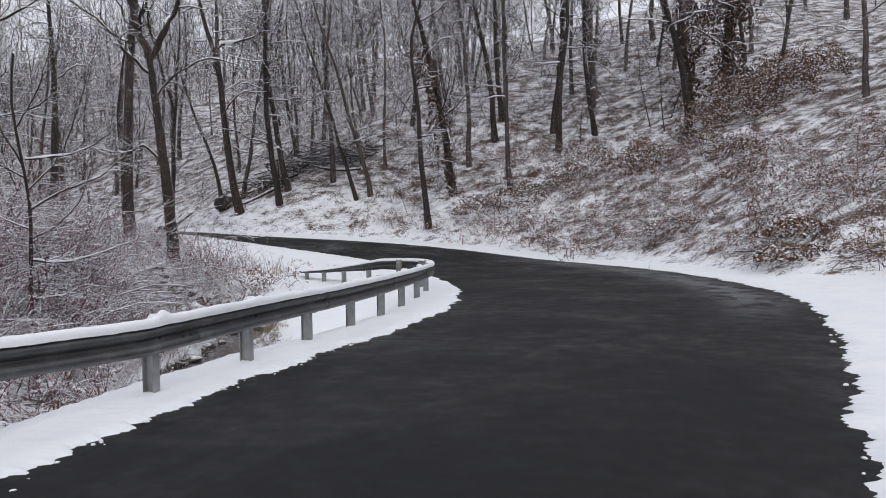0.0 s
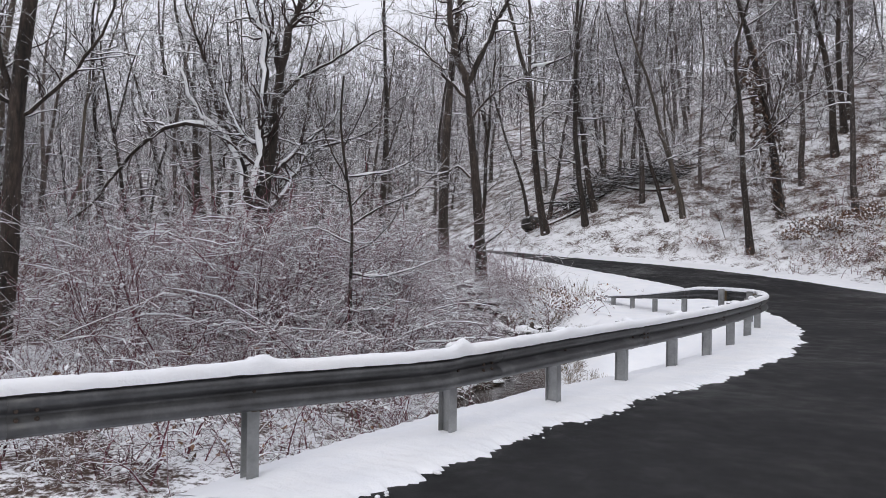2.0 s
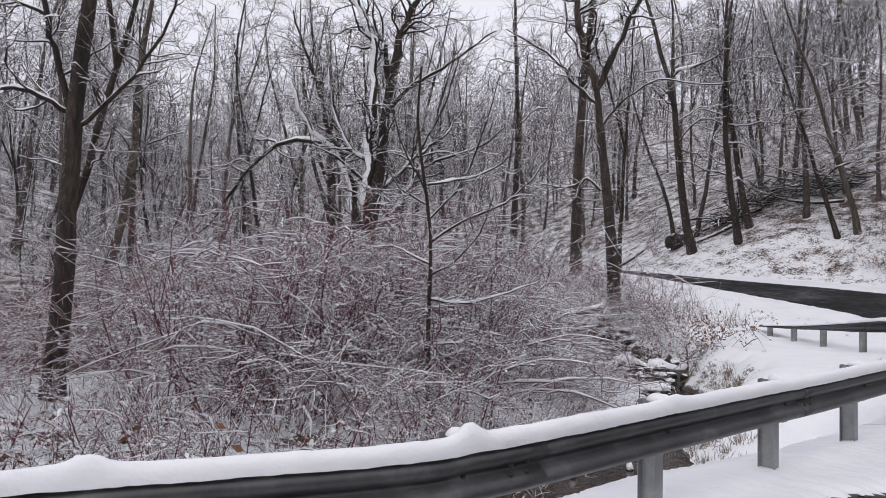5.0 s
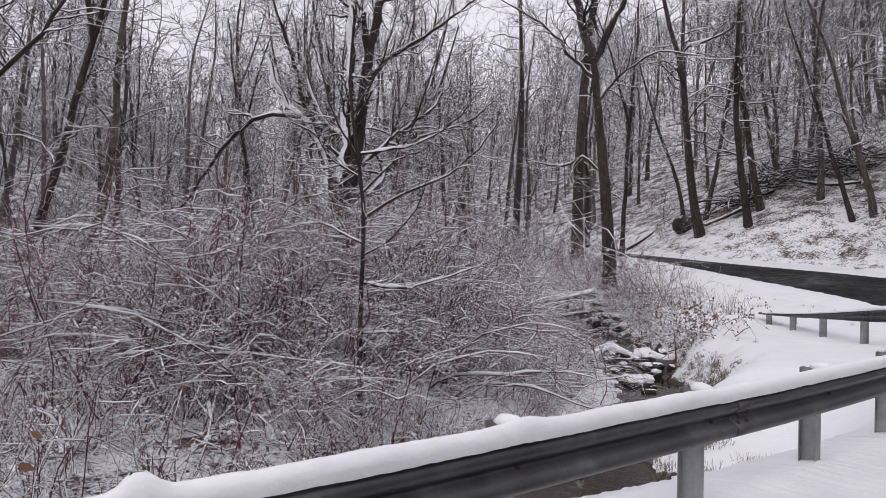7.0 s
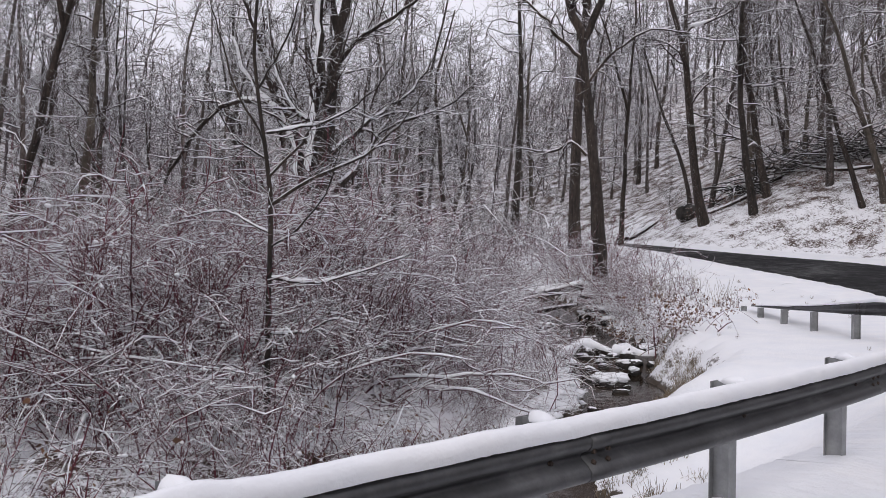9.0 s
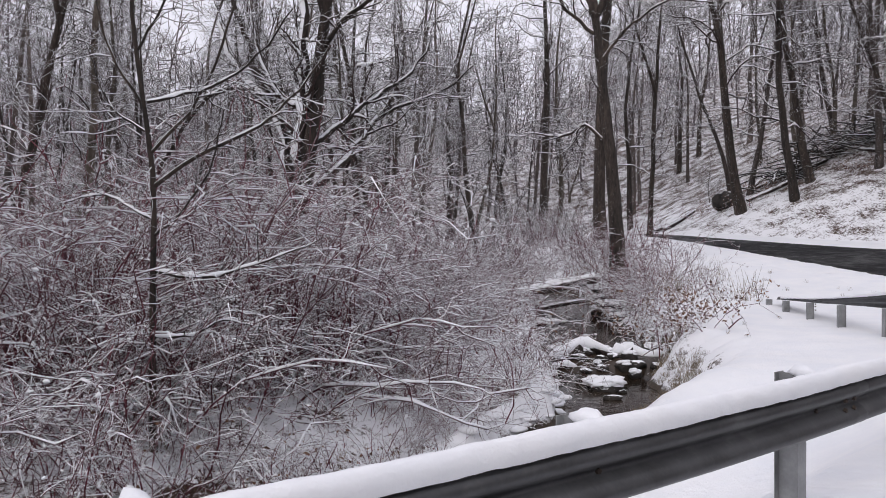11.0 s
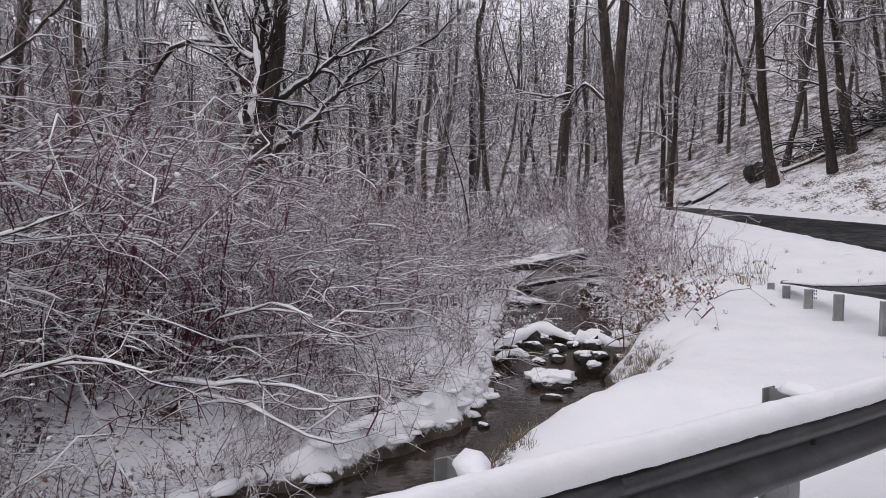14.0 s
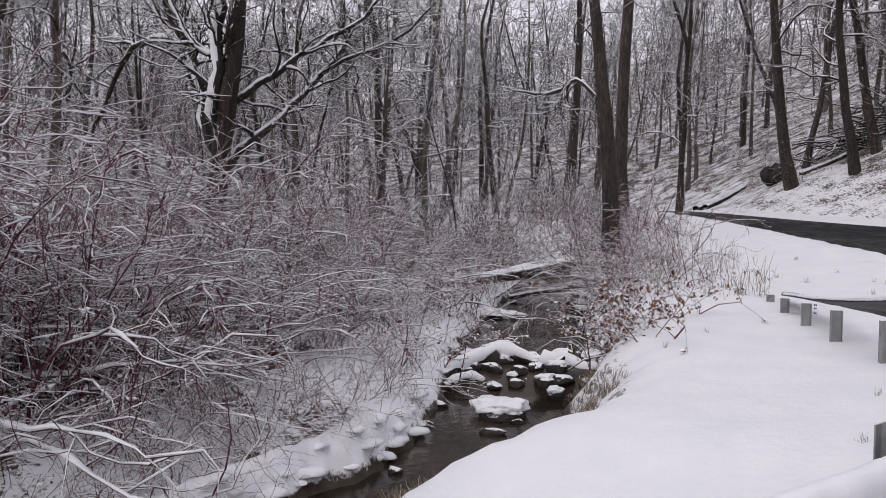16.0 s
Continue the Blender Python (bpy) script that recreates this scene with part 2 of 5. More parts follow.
def inside(points, ring):
    odd = np.zeros(len(points), bool)
    x, y = points.T
    for (x1, y1), (x2, y2) in zip(ring, np.roll(ring, -1, 0)):
        if y1 != y2:
            odd ^= ((y1 > y) != (y2 > y)) & (x < (x2 - x1) * (y - y1) / (y2 - y1) + x1)
    return odd


def ease(v, a, b):
    t = np.clip((v - a) / (b - a), 0, 1)
    return t * t * (3 - 2 * t)


def waves(x, y, size, seed=0.0):
    """Soft unevenness between about -1 and 1."""
    x, y = x / size + seed, y / size - seed
    return (np.sin(1.7 * x + 0.6 * np.sin(1.3 * y)) * np.cos(1.5 * y + 0.8 * np.sin(0.9 * x)) + 0.5 * np.sin(3.1 * x - 2.3 * y + 1.1) * np.cos(2.7 * x + 3.7 * y)) / 1.4


def road_z(x, y):
    rise = 0.1 * np.log1p(np.exp((y - 24.5) / 1.6)) * 1.6
    rise = rise - 0.1 * ease(-x, -0.3, 2.5) * ease(-y, -6, -1)
    return rise - 0.1 * np.log1p(np.exp((y - 46.5) / 1.6)) * 1.6


def water_z(y):
    return -1.42 + 0.4 * ease(y, 19.6, 20.9) + 0.03 * np.maximum(y - 24, 0)


ROAD_RING = np.vstack([L_LINE, R_LINE[::-1]])


def ground(x, y):
    """Height of the ground, and the zone: 0 snow, 1 litter, 2 creek bank; plus the distance from the road."""
    x, y = np.asarray(x, float).ravel(), np.asarray(y, float).ravel()
    p = np.stack([x, y], 1)
    dl, dr, dc = distance(p, L_LINE), distance(p, R_LINE), distance(p, C_LINE)
    on = inside(p, ROAD_RING)
    rz = road_z(x, y)
    right = (dr < dl) & ~on
    # the wooded slope beyond the road
    start = 1.3 + 4.5 * ease(-y, -9, -1)
    d = np.maximum(dr - start, 0)
    steep = 0.56 - 0.14 * ease(y, 70, 96) * ease(-x, -22, 6)
    hill = rz + 0.05 * np.minimum(dr, start) + steep * (d - 0.8 * (1 - np.exp(-d / 0.8))) / (1 + d / 260)
    hill += 0.22 * waves(x, y, 2.6, 3) * ease(d, 0.5, 4) + 0.5 * waves(x, y, 7, 1) * ease(d, 2, 9) + 2.2 * waves(x, y, 21, 4) * ease(d, 25, 60)
    # verge, then the flood plain beyond the creek
    plain = -1.27 + 0.47 * ease(dc, 0.9, 4.5) + 0.055 * np.maximum(y - 13, 0) + 0.05 * np.maximum(-x - 6, 0) + 0.12 * waves(x, y, 2.2, 5)
    plain += 0.3 * np.maximum(-x - 24, 0)
    cx = np.interp(y, C_LINE[:, 1], C_LINE[:, 0])
    far_side = ease(cx - x, -0.6, 1.6)
    verge = rz - 0.04 - 0.16 * ease(dl, 1.4, 4.5) - 1.05 * ease(dl, 1.15, 3.1) * ease(-y, -14.5, -10.5) - 0.5 * ease(dl, 5, 16) * ease(y, 20, 34) + 0.03 * waves(x, y, 1.3, 2)
    far_side = far_side * ease(dl, 1.5, 3.8)
    left = verge * (1 - far_side) + plain * far_side
    half = np.interp(y, [10, 12, 13.6, 14.6, 15.6, 17, 18.2, 19.5, 22, 25, 29, 34], [0.78, 0.6, 0.38, 0.4, 0.52, 0.76, 0.92, 0.85, 1.2, 1.0, 0.85, 0.8]) + 0.09 * waves(x, y, 1.1, 8) + 0.05 * waves(x, y, 0.4, 3)
    bed = water_z(y) - 0.18
    east = ease(x - cx, 0, 0.5)
    near = ease(-y, -20, -17.5)
    scallop = 0.1 * waves(x, y, 0.35, 6) + 0.14 * waves(x, y, 0.7, 4)
    rise = ease(dc, half - 0.4 * east * near + scallop * 0.5, half + 0.3 + 0.3 * (1 - near) + (0.5 + 1.1 * near) * east + scallop)
    rise = np.maximum(rise, np.maximum(ease(y, 35, 41), 1 - ease(dl, 1.5, 3.2)))
    left = np.where(y < 60, bed * (1 - rise) + left * rise, left)
    z = np.where(right, hill, left)
    z = np.where(on, rz - 0.06, z)
    zone = np.where(right & (d > 0.4), np.where((d > 5.5 + 2.5 * waves(x, y, 5, 6)) | (y < 30) & (d > 1.5), 3, 1), 0)
    zone = np.where(~right & ~on & (dc < half + 1.0) & (y < 37) & (dl > 2.2), 2, zone)
    zone = np.where(~right & ~on & (x > cx) & (dc > half + 0.3) & (dc < half + 1.2 + 0.3 * waves(x, y, 0.8, 2)) & (y > 11) & (y < 37), 4, zone)
    zone = np.where(~right & ~on & (far_side > 0.9) & (waves(x, y, 4, 2) + ease(y, 20, 34) * 1.2 > 0.5), np.where(y > 36, 3, 1), zone)
    zone = np.where(~right & ~on & (far_side > 0.9) & (dc > 3.2) & (y > 14.5 + 1.5 * waves(x, y, 2.5, 7)), 3, zone)
    zone = np.where(~right & ~on & (zone == 3) & (dc > 4.5 + waves(x, y, 2, 4)) & (x > -20 + 3 * waves(x, y, 3, 1)) & (y > 12), 5, zone)
    zone = np.where(~right & ~on & (zone == 0) & (dl > 2.6) & (x < 0.4) & (y < 11.0 + 0.3 * x + waves(x, y, 1.5, 2)), 3, zone)
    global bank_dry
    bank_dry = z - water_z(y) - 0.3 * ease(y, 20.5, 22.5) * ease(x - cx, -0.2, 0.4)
    return z, zone, dl, dr, dc, on, right


def spaced(knots):
    """Grid lines: rows of (from, to, step)."""
    out = []
    for a, b, s in knots:
        out += list(np.linspace(a, b, max(1, round((b - a) / s)), endpoint=False))
    return np.array(out + [knots[-1][1]])


def mesh_object(name, verts, faces, mats, index=None, smooth=True):
    me = bpy.data.meshes.new(name)
    me.from_pydata([tuple(v) for v in verts], [], faces if isinstance(faces, list) else faces.tolist())
    for m in mats:
        me.materials.append(m)
    if index is not None:
        me.polygons.foreach_set("material_index", np.asarray(index, np.int32))
    me.polygons.foreach_set("use_smooth", np.full(len(me.polygons), smooth))
    me.update()
    return new(name, me)


def part(name, bm, mat, parent, label=""):
    """Links a bmesh as one mesh object under a thing or a part."""
    me = bpy.data.meshes.new(name)
    bm.to_mesh(me)
    bm.free()
    for m in mat if isinstance(mat, (list, tuple)) else [mat]:
        me.materials.append(m)
    ob = new(name, me)
    ob.parent = parent
    return tagged(ob, label)


def grid_faces(nx, ny):
    i = (np.arange(ny - 1)[:, None] * nx + np.arange(nx - 1)[None]).ravel()
    return np.stack([i, i + 1, i + nx + 1, i + nx], 1)


gx = spaced([(-420, -120, 60), (-120, -40, 8), (-40, -14, 1.6), (-14, -6, 0.5), (-6, 10, 0.16), (10, 28, 0.5), (28, 60, 1.4), (60, 120, 8), (120, 420, 60)])
gy = spaced([(-420, -60, 60), (-60, -10, 5), (-10, 4, 0.9), (4, 30, 0.16), (30, 46, 0.28), (46, 64, 0.7), (64, 130, 2.5), (130, 480, 50)])
GX, GY = np.meshgrid(gx, gy)
gz, gzone, gdl, gdr, gdc, gon, gright = ground(GX, GY)
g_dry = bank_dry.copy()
gf = grid_faces(len(gx), len(gy))
GZ = gz.reshape(GX.shape)


def ground_z(x, y):
    """Height of the ground sheet at a place."""
    i, j = int(np.clip(np.searchsorted(gx, x) - 1, 0, len(gx) - 2)), int(np.clip(np.searchsorted(gy, y) - 1, 0, len(gy) - 2))
    u, v = (x - gx[i]) / (gx[i + 1] - gx[i]), (y - gy[j]) / (gy[j + 1] - gy[j])
    return float((GZ[j, i] * (1 - u) + GZ[j, i + 1] * u) * (1 - v) + (GZ[j + 1, i] * (1 - u) + GZ[j + 1, i + 1] * u) * v)


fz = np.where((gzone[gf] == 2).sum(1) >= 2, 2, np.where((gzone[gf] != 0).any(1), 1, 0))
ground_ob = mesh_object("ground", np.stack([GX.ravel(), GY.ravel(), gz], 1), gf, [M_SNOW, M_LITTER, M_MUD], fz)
thin_snow = ground_ob.data.attributes.new("thin_snow", "FLOAT", "POINT")
thin_snow.data.foreach_set("value", np.array([0.25, 0.442, 0.4, 0.479, 0.4, 0.53])[gzone])
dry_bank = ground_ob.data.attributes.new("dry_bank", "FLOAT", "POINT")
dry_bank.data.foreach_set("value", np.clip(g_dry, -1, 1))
tagged(ground_ob, "snow-covered ground with wooded slope, creek bed and flood plain", "ground", kind="structure")

# the wet road, one strip from edge to edge
LR, RR = smooth_line(LEFT_EDGE, 0.8), smooth_line(RIGHT_EDGE, 0.8)


def resample(line, n):
    s = np.r_[0, np.cumsum(np.hypot(*np.diff(line, axis=0).T))]
    u = np.linspace(0, s[-1], n)
    return np.stack([np.interp(u, s, line[:, k]) for k in (0, 1)], 1)


la, ra = resample(LR, 340), resample(RR, 340)
across = np.linspace(-0.06, 1.06, 15)
rv = np.concatenate([la[:, None] * (1 - across)[None, :, None] + ra[:, None] * across[None, :, None]], 1).reshape(-1, 2)
rvz = road_z(rv[:, 0], rv[:, 1]) + 0.0 + 0.05 * np.tile(1 - (2 * np.clip(across, 0, 1) - 1) ** 2, 340) * 0.6
road = mesh_object("road", np.column_stack([rv, rvz]), grid_faces(15, 340), [M_ASPHALT])
# the band by the right edge that takes the painted sheen
kerb = road.data.attributes.new("kerb_sheen", "FLOAT", "POINT")
kerb.data.foreach_set("value", np.tile(np.exp(-(((across - 0.86) / 0.09) ** 2)), 340) * ease(rv[:, 1], 1, 6) * (1 - ease(rv[:, 1], 20, 30)))
tagged(road, "dark wet asphalt road bending past the creek", "road", kind="structure")


def verge_strip(name, line, side, keep, seed):
    """Ploughed snow along an edge of the road: a ragged lip on the asphalt that runs out over the ground."""
    n = 2600
    line = line[(line[:, 1] > keep[0]) & (line[:, 1] < keep[1]) & (np.abs(line[:, 0]) < 40)]
    c = resample(line, n)
    t = np.gradient(c, axis=0)
    t /= np.linalg.norm(t, axis=1)[:, None]
    out = np.stack([-t[:, 1], t[:, 0]], 1) * side
    s = np.r_[0, np.cumsum(np.hypot(*np.diff(c, axis=0).T))]
    rng = np.random.default_rng(seed)
    rag = 0.07 * np.sin(s * 2.1 + 1.3 * np.sin(s * 0.7)) + 0.05 * np.sin(s * 7.3 + seed) + 0.03 * np.sin(s * 23 + 2 * np.sin(s * 3.1)) + rng.normal(0, 0.03, n)
    offs = [-0.1, -0.02, 0.05, 0.18, 0.45, 0.9, 1.5, 2.2]
    high = [-0.035, 0.012, 0.035, 0.045, 0.05, 0.045, 0.03, -0.12]
    rows, zs = [], []
    for k, (o, h) in enumerate(zip(offs, high)):
        q = c + out * (o - rag * (1 - k / 7.0) * (1.0 if k < 5 else 0))[:, None]
        gzk = ground(q[:, 0], q[:, 1])[0]
        base = road_z(q[:, 0], q[:, 1]) if k < 4 else np.maximum(gzk, road_z(q[:, 0], q[:, 1]) - 0.03) if k < 6 else gzk
        rows.append(q)
        zs.append(base + h + (rng.normal(0, 0.006, n) if 0 < k < 7 else 0))
    v = np.column_stack([np.stack(rows, 1).reshape(-1, 2), np.stack(zs, 1).ravel()])
    f = grid_faces(len(offs), n)
    ob = mesh_object(name, v, f, [M_SNOW])
    return tagged(ob, "ragged white snow verge along the asphalt edge", "snow verge", kind="structure")


verge_strip("snow_verge", LR, 1, (-22, 62), 3)
verge_strip("snow_verge", RR, -1, (-22, 62), 4)

# creek water
cl = resample(C_LINE[C_LINE[:, 1] < 43], 240)
ct = np.gradient(cl, axis=0)
ct /= np.linalg.norm(ct, axis=1)[:, None]
cn = np.stack([-ct[:, 1], ct[:, 0]], 1)
wv = (cl[:, None] + cn[:, None] * np.linspace(-1.9, 1.9, 7)[None, :, None]).reshape(-1, 2)
water = mesh_object("creek_water", np.column_stack([wv, water_z(wv[:, 1])]), grid_faces(7, 240), [M_WATER])
tagged(water, "dark brown shallow creek water flowing between snowy banks", "water", kind="structure")

# ---------------------------------------------------------------- tubes, trees and shrubs


class Tubes:
    """Gathers tapered tubes into one mesh; face material 0 is bark, 1 lying snow."""

    def __init__(self):
        self.v, self.f, self.m, self.n = [], [], [], 0

    def add(self, pts, radii, sides=5, snow=0.0, mat=0):
        pts, radii = np.asarray(pts, float), np.asarray(radii, float)
        k = len(pts)
        t = np.empty_like(pts)
        t[1:-1], t[0], t[-1] = pts[2:] - pts[:-2], pts[1] - pts[0], pts[-1] - pts[-2]
        t /= np.sqrt((t * t).sum(1))[:, None] + 1e-9
        tx, ty, tz = t.T
        if np.abs(tz).sum() < 0.8 * k:
            u = np.stack([ty, -tx, np.zeros(k)], 1)
        else:
            u = np.stack([np.zeros(k), tz, -ty], 1)
        u /= np.sqrt((u * u).sum(1))[:, None] + 1e-9
        ux, uy, uz = u.T
        w = np.stack([uy * tz - uz * ty, uz * tx - ux * tz, ux * ty - uy * tx], 1)
        a = np.arange(sides) * 2 * math.pi / sides
        ring = u[:, None] * np.cos(a)[None, :, None] + w[:, None] * np.sin(a)[None, :, None]
        girth = radii[:, None, None] * np.ones((1, sides, 1))
        if sides > 5:
            # old wood is never round
            girth = girth * (1 + 0.07 * np.sin(3 * a + 1.3 * np.arange(k)[:, None]) + 0.05 * np.sin(5 * a - 0.9 * np.arange(k)[:, None]))[:, :, None]
        self._push((pts[:, None] + ring * girth).reshape(-1, 3), k, sides, mat)
        if snow > 0:
            lie = np.clip(1.15 - np.abs(t[:, 2]) * 1.25, 0, 1)
            clot = 0.8 + 0.45 * np.sin(pts[:, 0] * 17 + pts[:, 2] * 23 + 3 * np.sin(pts[:, 1] * 13))
            r2 = (radii * 1.15 + 0.004) * snow * lie * clot + 1e-4
            r2[0] *= 0.3
            r2[-1] *= 0.4
            q = pts + np.array([0, 0, 1.0]) * ((radii * 0.9 + 0.003) * lie)[:, None]
            self._push((q[:, None] + ring * r2[:, None, None]).reshape(-1, 3), k, sides, 1)

    def _push(self, v, k, sides, mat):
        i = (np.arange(k - 1)[:, None] * sides + np.arange(sides)[None]).ravel()
        j = (np.arange(k - 1)[:, None] * sides + (np.arange(sides)[None] + 1) % sides).ravel()
        self.v.append(v)
        self.f.append(np.stack([i, j, j + sides, i + sides], 1) + self.n)
        self.m.append(np.full(len(i), mat))
        self.n += len(v)

    def quads(self, c, size, rng, mat=0):
        """Small folded leaves at the places c."""
        c = np.asarray(c)
        k = len(c)
        a, b = rng.normal(size=(k, 3)), rng.normal(size=(k, 3))
        a /= np.linalg.norm(a, axis=1)[:, None]
        b = np.cross(a, b)
        b /= np.linalg.norm(b, axis=1)[:, None] + 1e-9
        size = (size * rng.uniform(0.6, 1.3, k))[:, None]
        fold = np.cross(a, b) * size * 0.25
        self.v.append(np.stack([c - a * size, c - b * size * 0.5 + fold, c + a * size, c + b * size * 0.5 + fold], 1).reshape(-1, 3))
        self.f.append(np.arange(4 * k).reshape(-1, 4) + self.n)
        self.m.append(np.full(k, mat))
        self.n += 4 * k

    def mesh(self, name, mats):
        me = bpy.data.meshes.new(name)
        v, f, m = np.vstack(self.v), np.vstack(self.f), np.concatenate(self.m)
        me.from_pydata(v.tolist(), [], f.tolist())
        for x in mats:
            me.materials.append(x)
        me.polygons.foreach_set("material_index", m.astype(np.int32))
        me.polygons.foreach_set("use_smooth", np.ones(len(f), bool))
        me.update()
        return me


def bend(rng, start, way, length, n, wander=0.12, lift=0.0):
    """A wandering line of n points; lift pulls it up (or down)."""
    p, d = [np.array(start, float)], np.array(way, float) / np.linalg.norm(way)
    step = length / (n - 1)
    for _ in range(n - 1):
        d = d + rng.normal(0, wander, 3) + np.array([0, 0, lift])
        d /= np.linalg.norm(d)
        p.append(p[-1] + d * step)
    return np.array(p)


def along(line, t):
    k = t * (len(line) - 1)
    i = min(int(k), len(line) - 2)
    return line[i] + (line[i + 1] - line[i]) * (k - i), (line[i + 1] - line[i])


def sprout(rng, tubes, line, r0, count, reach, levels, lo=0.25, sides=4, snow=0.0, droop=0.0, spread=0.9):
    """Side branches on a line, and twigs on those."""
    for _ in range(count):
        t = rng.uniform(lo, 0.98)
        p, d = along(line, t)
        d = d / (np.linalg.norm(d) + 1e-9)
        side = rng.normal(size=3)
        side -= d * (side @ d)
        side /= np.linalg.norm(side) + 1e-9
        way = d * rng.uniform(0.3, 0.8) + side * spread + np.array([0, 0, 0.12])
        ln = reach * rng.uniform(0.5, 1.15) * (1.15 - 0.6 * t)
        r = r0 * (1 - 0.75 * t) * rng.uniform(0.35, 0.6)
        n = 8 if levels > 1 else 5
        b = bend(rng, p, way, ln, n, 0.27, 0.03 - droop)
        tubes.add(b, np.linspace(max(r, 0.004), max(r * 0.25, 0.0025), n), sides if levels > 1 else 3, snow * 1.2 if r > 0.005 else 0)
        if levels > 1:
            sprout(rng, tubes, b, max(r, 0.008), max(2, int(count * 0.55)), reach * 0.42, levels - 1, 0.2, 3, snow * 0.8, droop)


TREE_KINDS = {}


def tree_meshes(key, seed, height, radius, lean=(0.0, 0.0), clear=0.35, limbs=16, reach=3.2, fork=0.0, barks=None, twigs=None, wander=0.055, fine=True, sides=8, least=0.009, snow_far=0.0):
    """A bare tree about its foot: the trunk's mesh and the crown's. least: how thin its twigs get."""
    rng = np.random.default_rng(seed)
    trunk, crown = Tubes(), Tubes()
    n = 12
    line = bend(rng, (0, 0, -0.3), (lean[0], lean[1], 1), height, n, wander, 0.02)
    rad = radius * (1 - 0.8 * np.linspace(0, 1, n) ** 1.1)
    rad[0] *= 1.35
    rad[1] *= 1.04
    trunk.add(line, rad, sides)
    stems = [line]
    if fork:
        p, d = along(line, fork)
        side = rng.normal(size=2)
        side /= np.linalg.norm(side)
        second = bend(rng, p, d / np.linalg.norm(d) + np.array([*side * 0.55, 0.25]), height * (1 - fork) * 0.95, 8, 0.06, 0.06)
        trunk.add(second, np.linspace(radius * 0.62, radius * 0.14, 8), max(5, sides - 1))
        stems.append(second)
    for s in stems:
        count = limbs if s is line else limbs // 2
        for k in range(count):
            t = clear + (0.98 - clear) * (k + rng.uniform(0, 0.9)) / count if s is line else rng.uniform(0.15, 0.97)
            p, d = along(s, min(t, 0.98))
            a = rng.uniform(0, 2 * math.pi)
            way = np.array([math.cos(a), math.sin(a), rng.uniform(0.1, 1.15)])
            ln = reach * rng.uniform(0.6, 1.35) * (1.2 - 0.55 * t)
            r = max(radius * (1 - 0.75 * t) * rng.uniform(0.2, 0.42), least * 1.6)
            b = bend(rng, p, way, ln, 9, 0.3, -0.02)
            crown.add(b, np.linspace(r, max(least, r * 0.3), 9), 4 if fine else 3, 1.35 if fine else snow_far)
            for _ in range(8 if fine else 6):
                q, e = along(b, rng.uniform(0.15, 1.0))
                w = e / (np.linalg.norm(e) + 1e-9) * 0.6 + rng.normal(0, 0.6, 3) + np.array([0, 0, 0.15])
                c = bend(rng, q, w, ln * rng.uniform(0.25, 0.6), 4 if fine else 3, 0.32, 0.0)
                crown.add(c, np.linspace(max(least, r * 0.4), least * 0.7, len(c)), 3, 1.1 if fine and rng.random() < 0.7 else 0)
                for _ in range(5 if fine else 3):
                    q, e = along(c, rng.uniform(0.2, 1.0))
                    w = e / (np.linalg.norm(e) + 1e-9) * 0.6 + rng.normal(0, 0.65, 3)
                    g = bend(rng, q, w, ln * rng.uniform(0.1, 0.27), 3 if fine else 2, 0.2, 0.0)
                    crown.add(g, np.linspace(least * 0.8, least * 0.5, len(g)), 3)
    TREE_KINDS[key] = (trunk.mesh("trunk", [barks or M_BARK, M_SNOWCAP]), crown.mesh("crown", [twigs or M_TWIG, M_SNOWCAP]))
    return TREE_KINDS[key]


def plant(key, x, y, turn=0.0, scale=1.0, tilt=(0.0, 0.0), label="bare winter tree with snow along its branches", name="bare_tree", sink=0.0, group="woodland trees"):
    trunk, crown = TREE_KINDS[key]
    e = new(name)
    e.matrix_basis = pose(x, y, ground_z(x, y) - sink, tilt[0], tilt[1], 0) @ pose(0, 0, 0, 0, 0, turn) @ Matrix.Scale(scale, 4)
    for nm, me in (("trunk", trunk), ("crown", crown)):
        o = new(nm, me)
        o.parent = e
        if nm == "crown":
            tagged(o, kind="stuff")
    return tagged(e, label, "tree", group)


# woodland kinds: near ones fine, far ones coarser and mostly in haze-paled colours
for k in range(5):
    tree_meshes("near%d" % k, 20 + k, (20, 22, 18, 21, 18)[k], (0.24, 0.28, 0.2, 0.26, 0.17)[k], clear=(0.2, 0.3, 0.18, 0.36, 0.2)[k], limbs=(20, 17, 20, 17, 18)[k], wander=0.075, reach=(4.4, 4.8, 4.0, 4.6, 3.8)[k],
                fork=(0, 0.45, 0, 0, 0.5)[k], barks=(M_BARK, M_BARKDARK, M_BARKGREEN, M_BARK, M_BARKDARK)[k])
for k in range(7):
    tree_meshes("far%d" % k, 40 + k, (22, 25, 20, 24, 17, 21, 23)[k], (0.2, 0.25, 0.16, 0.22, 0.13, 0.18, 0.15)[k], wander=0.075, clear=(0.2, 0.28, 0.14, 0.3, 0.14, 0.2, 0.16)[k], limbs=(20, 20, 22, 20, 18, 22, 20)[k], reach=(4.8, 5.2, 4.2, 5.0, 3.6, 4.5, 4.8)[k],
                fork=(0, 0, 0.5, 0, 0.35, 0, 0.4)[k], barks=(M_BARKHAZE, M_BARK, M_BARKGREEN, M_BARKHAZE, M_BARK, M_BARKHAZE, M_BARKHAZE)[k], twigs=M_TWIGHAZE, fine=False, sides=6, least=0.024, snow_far=0.95)
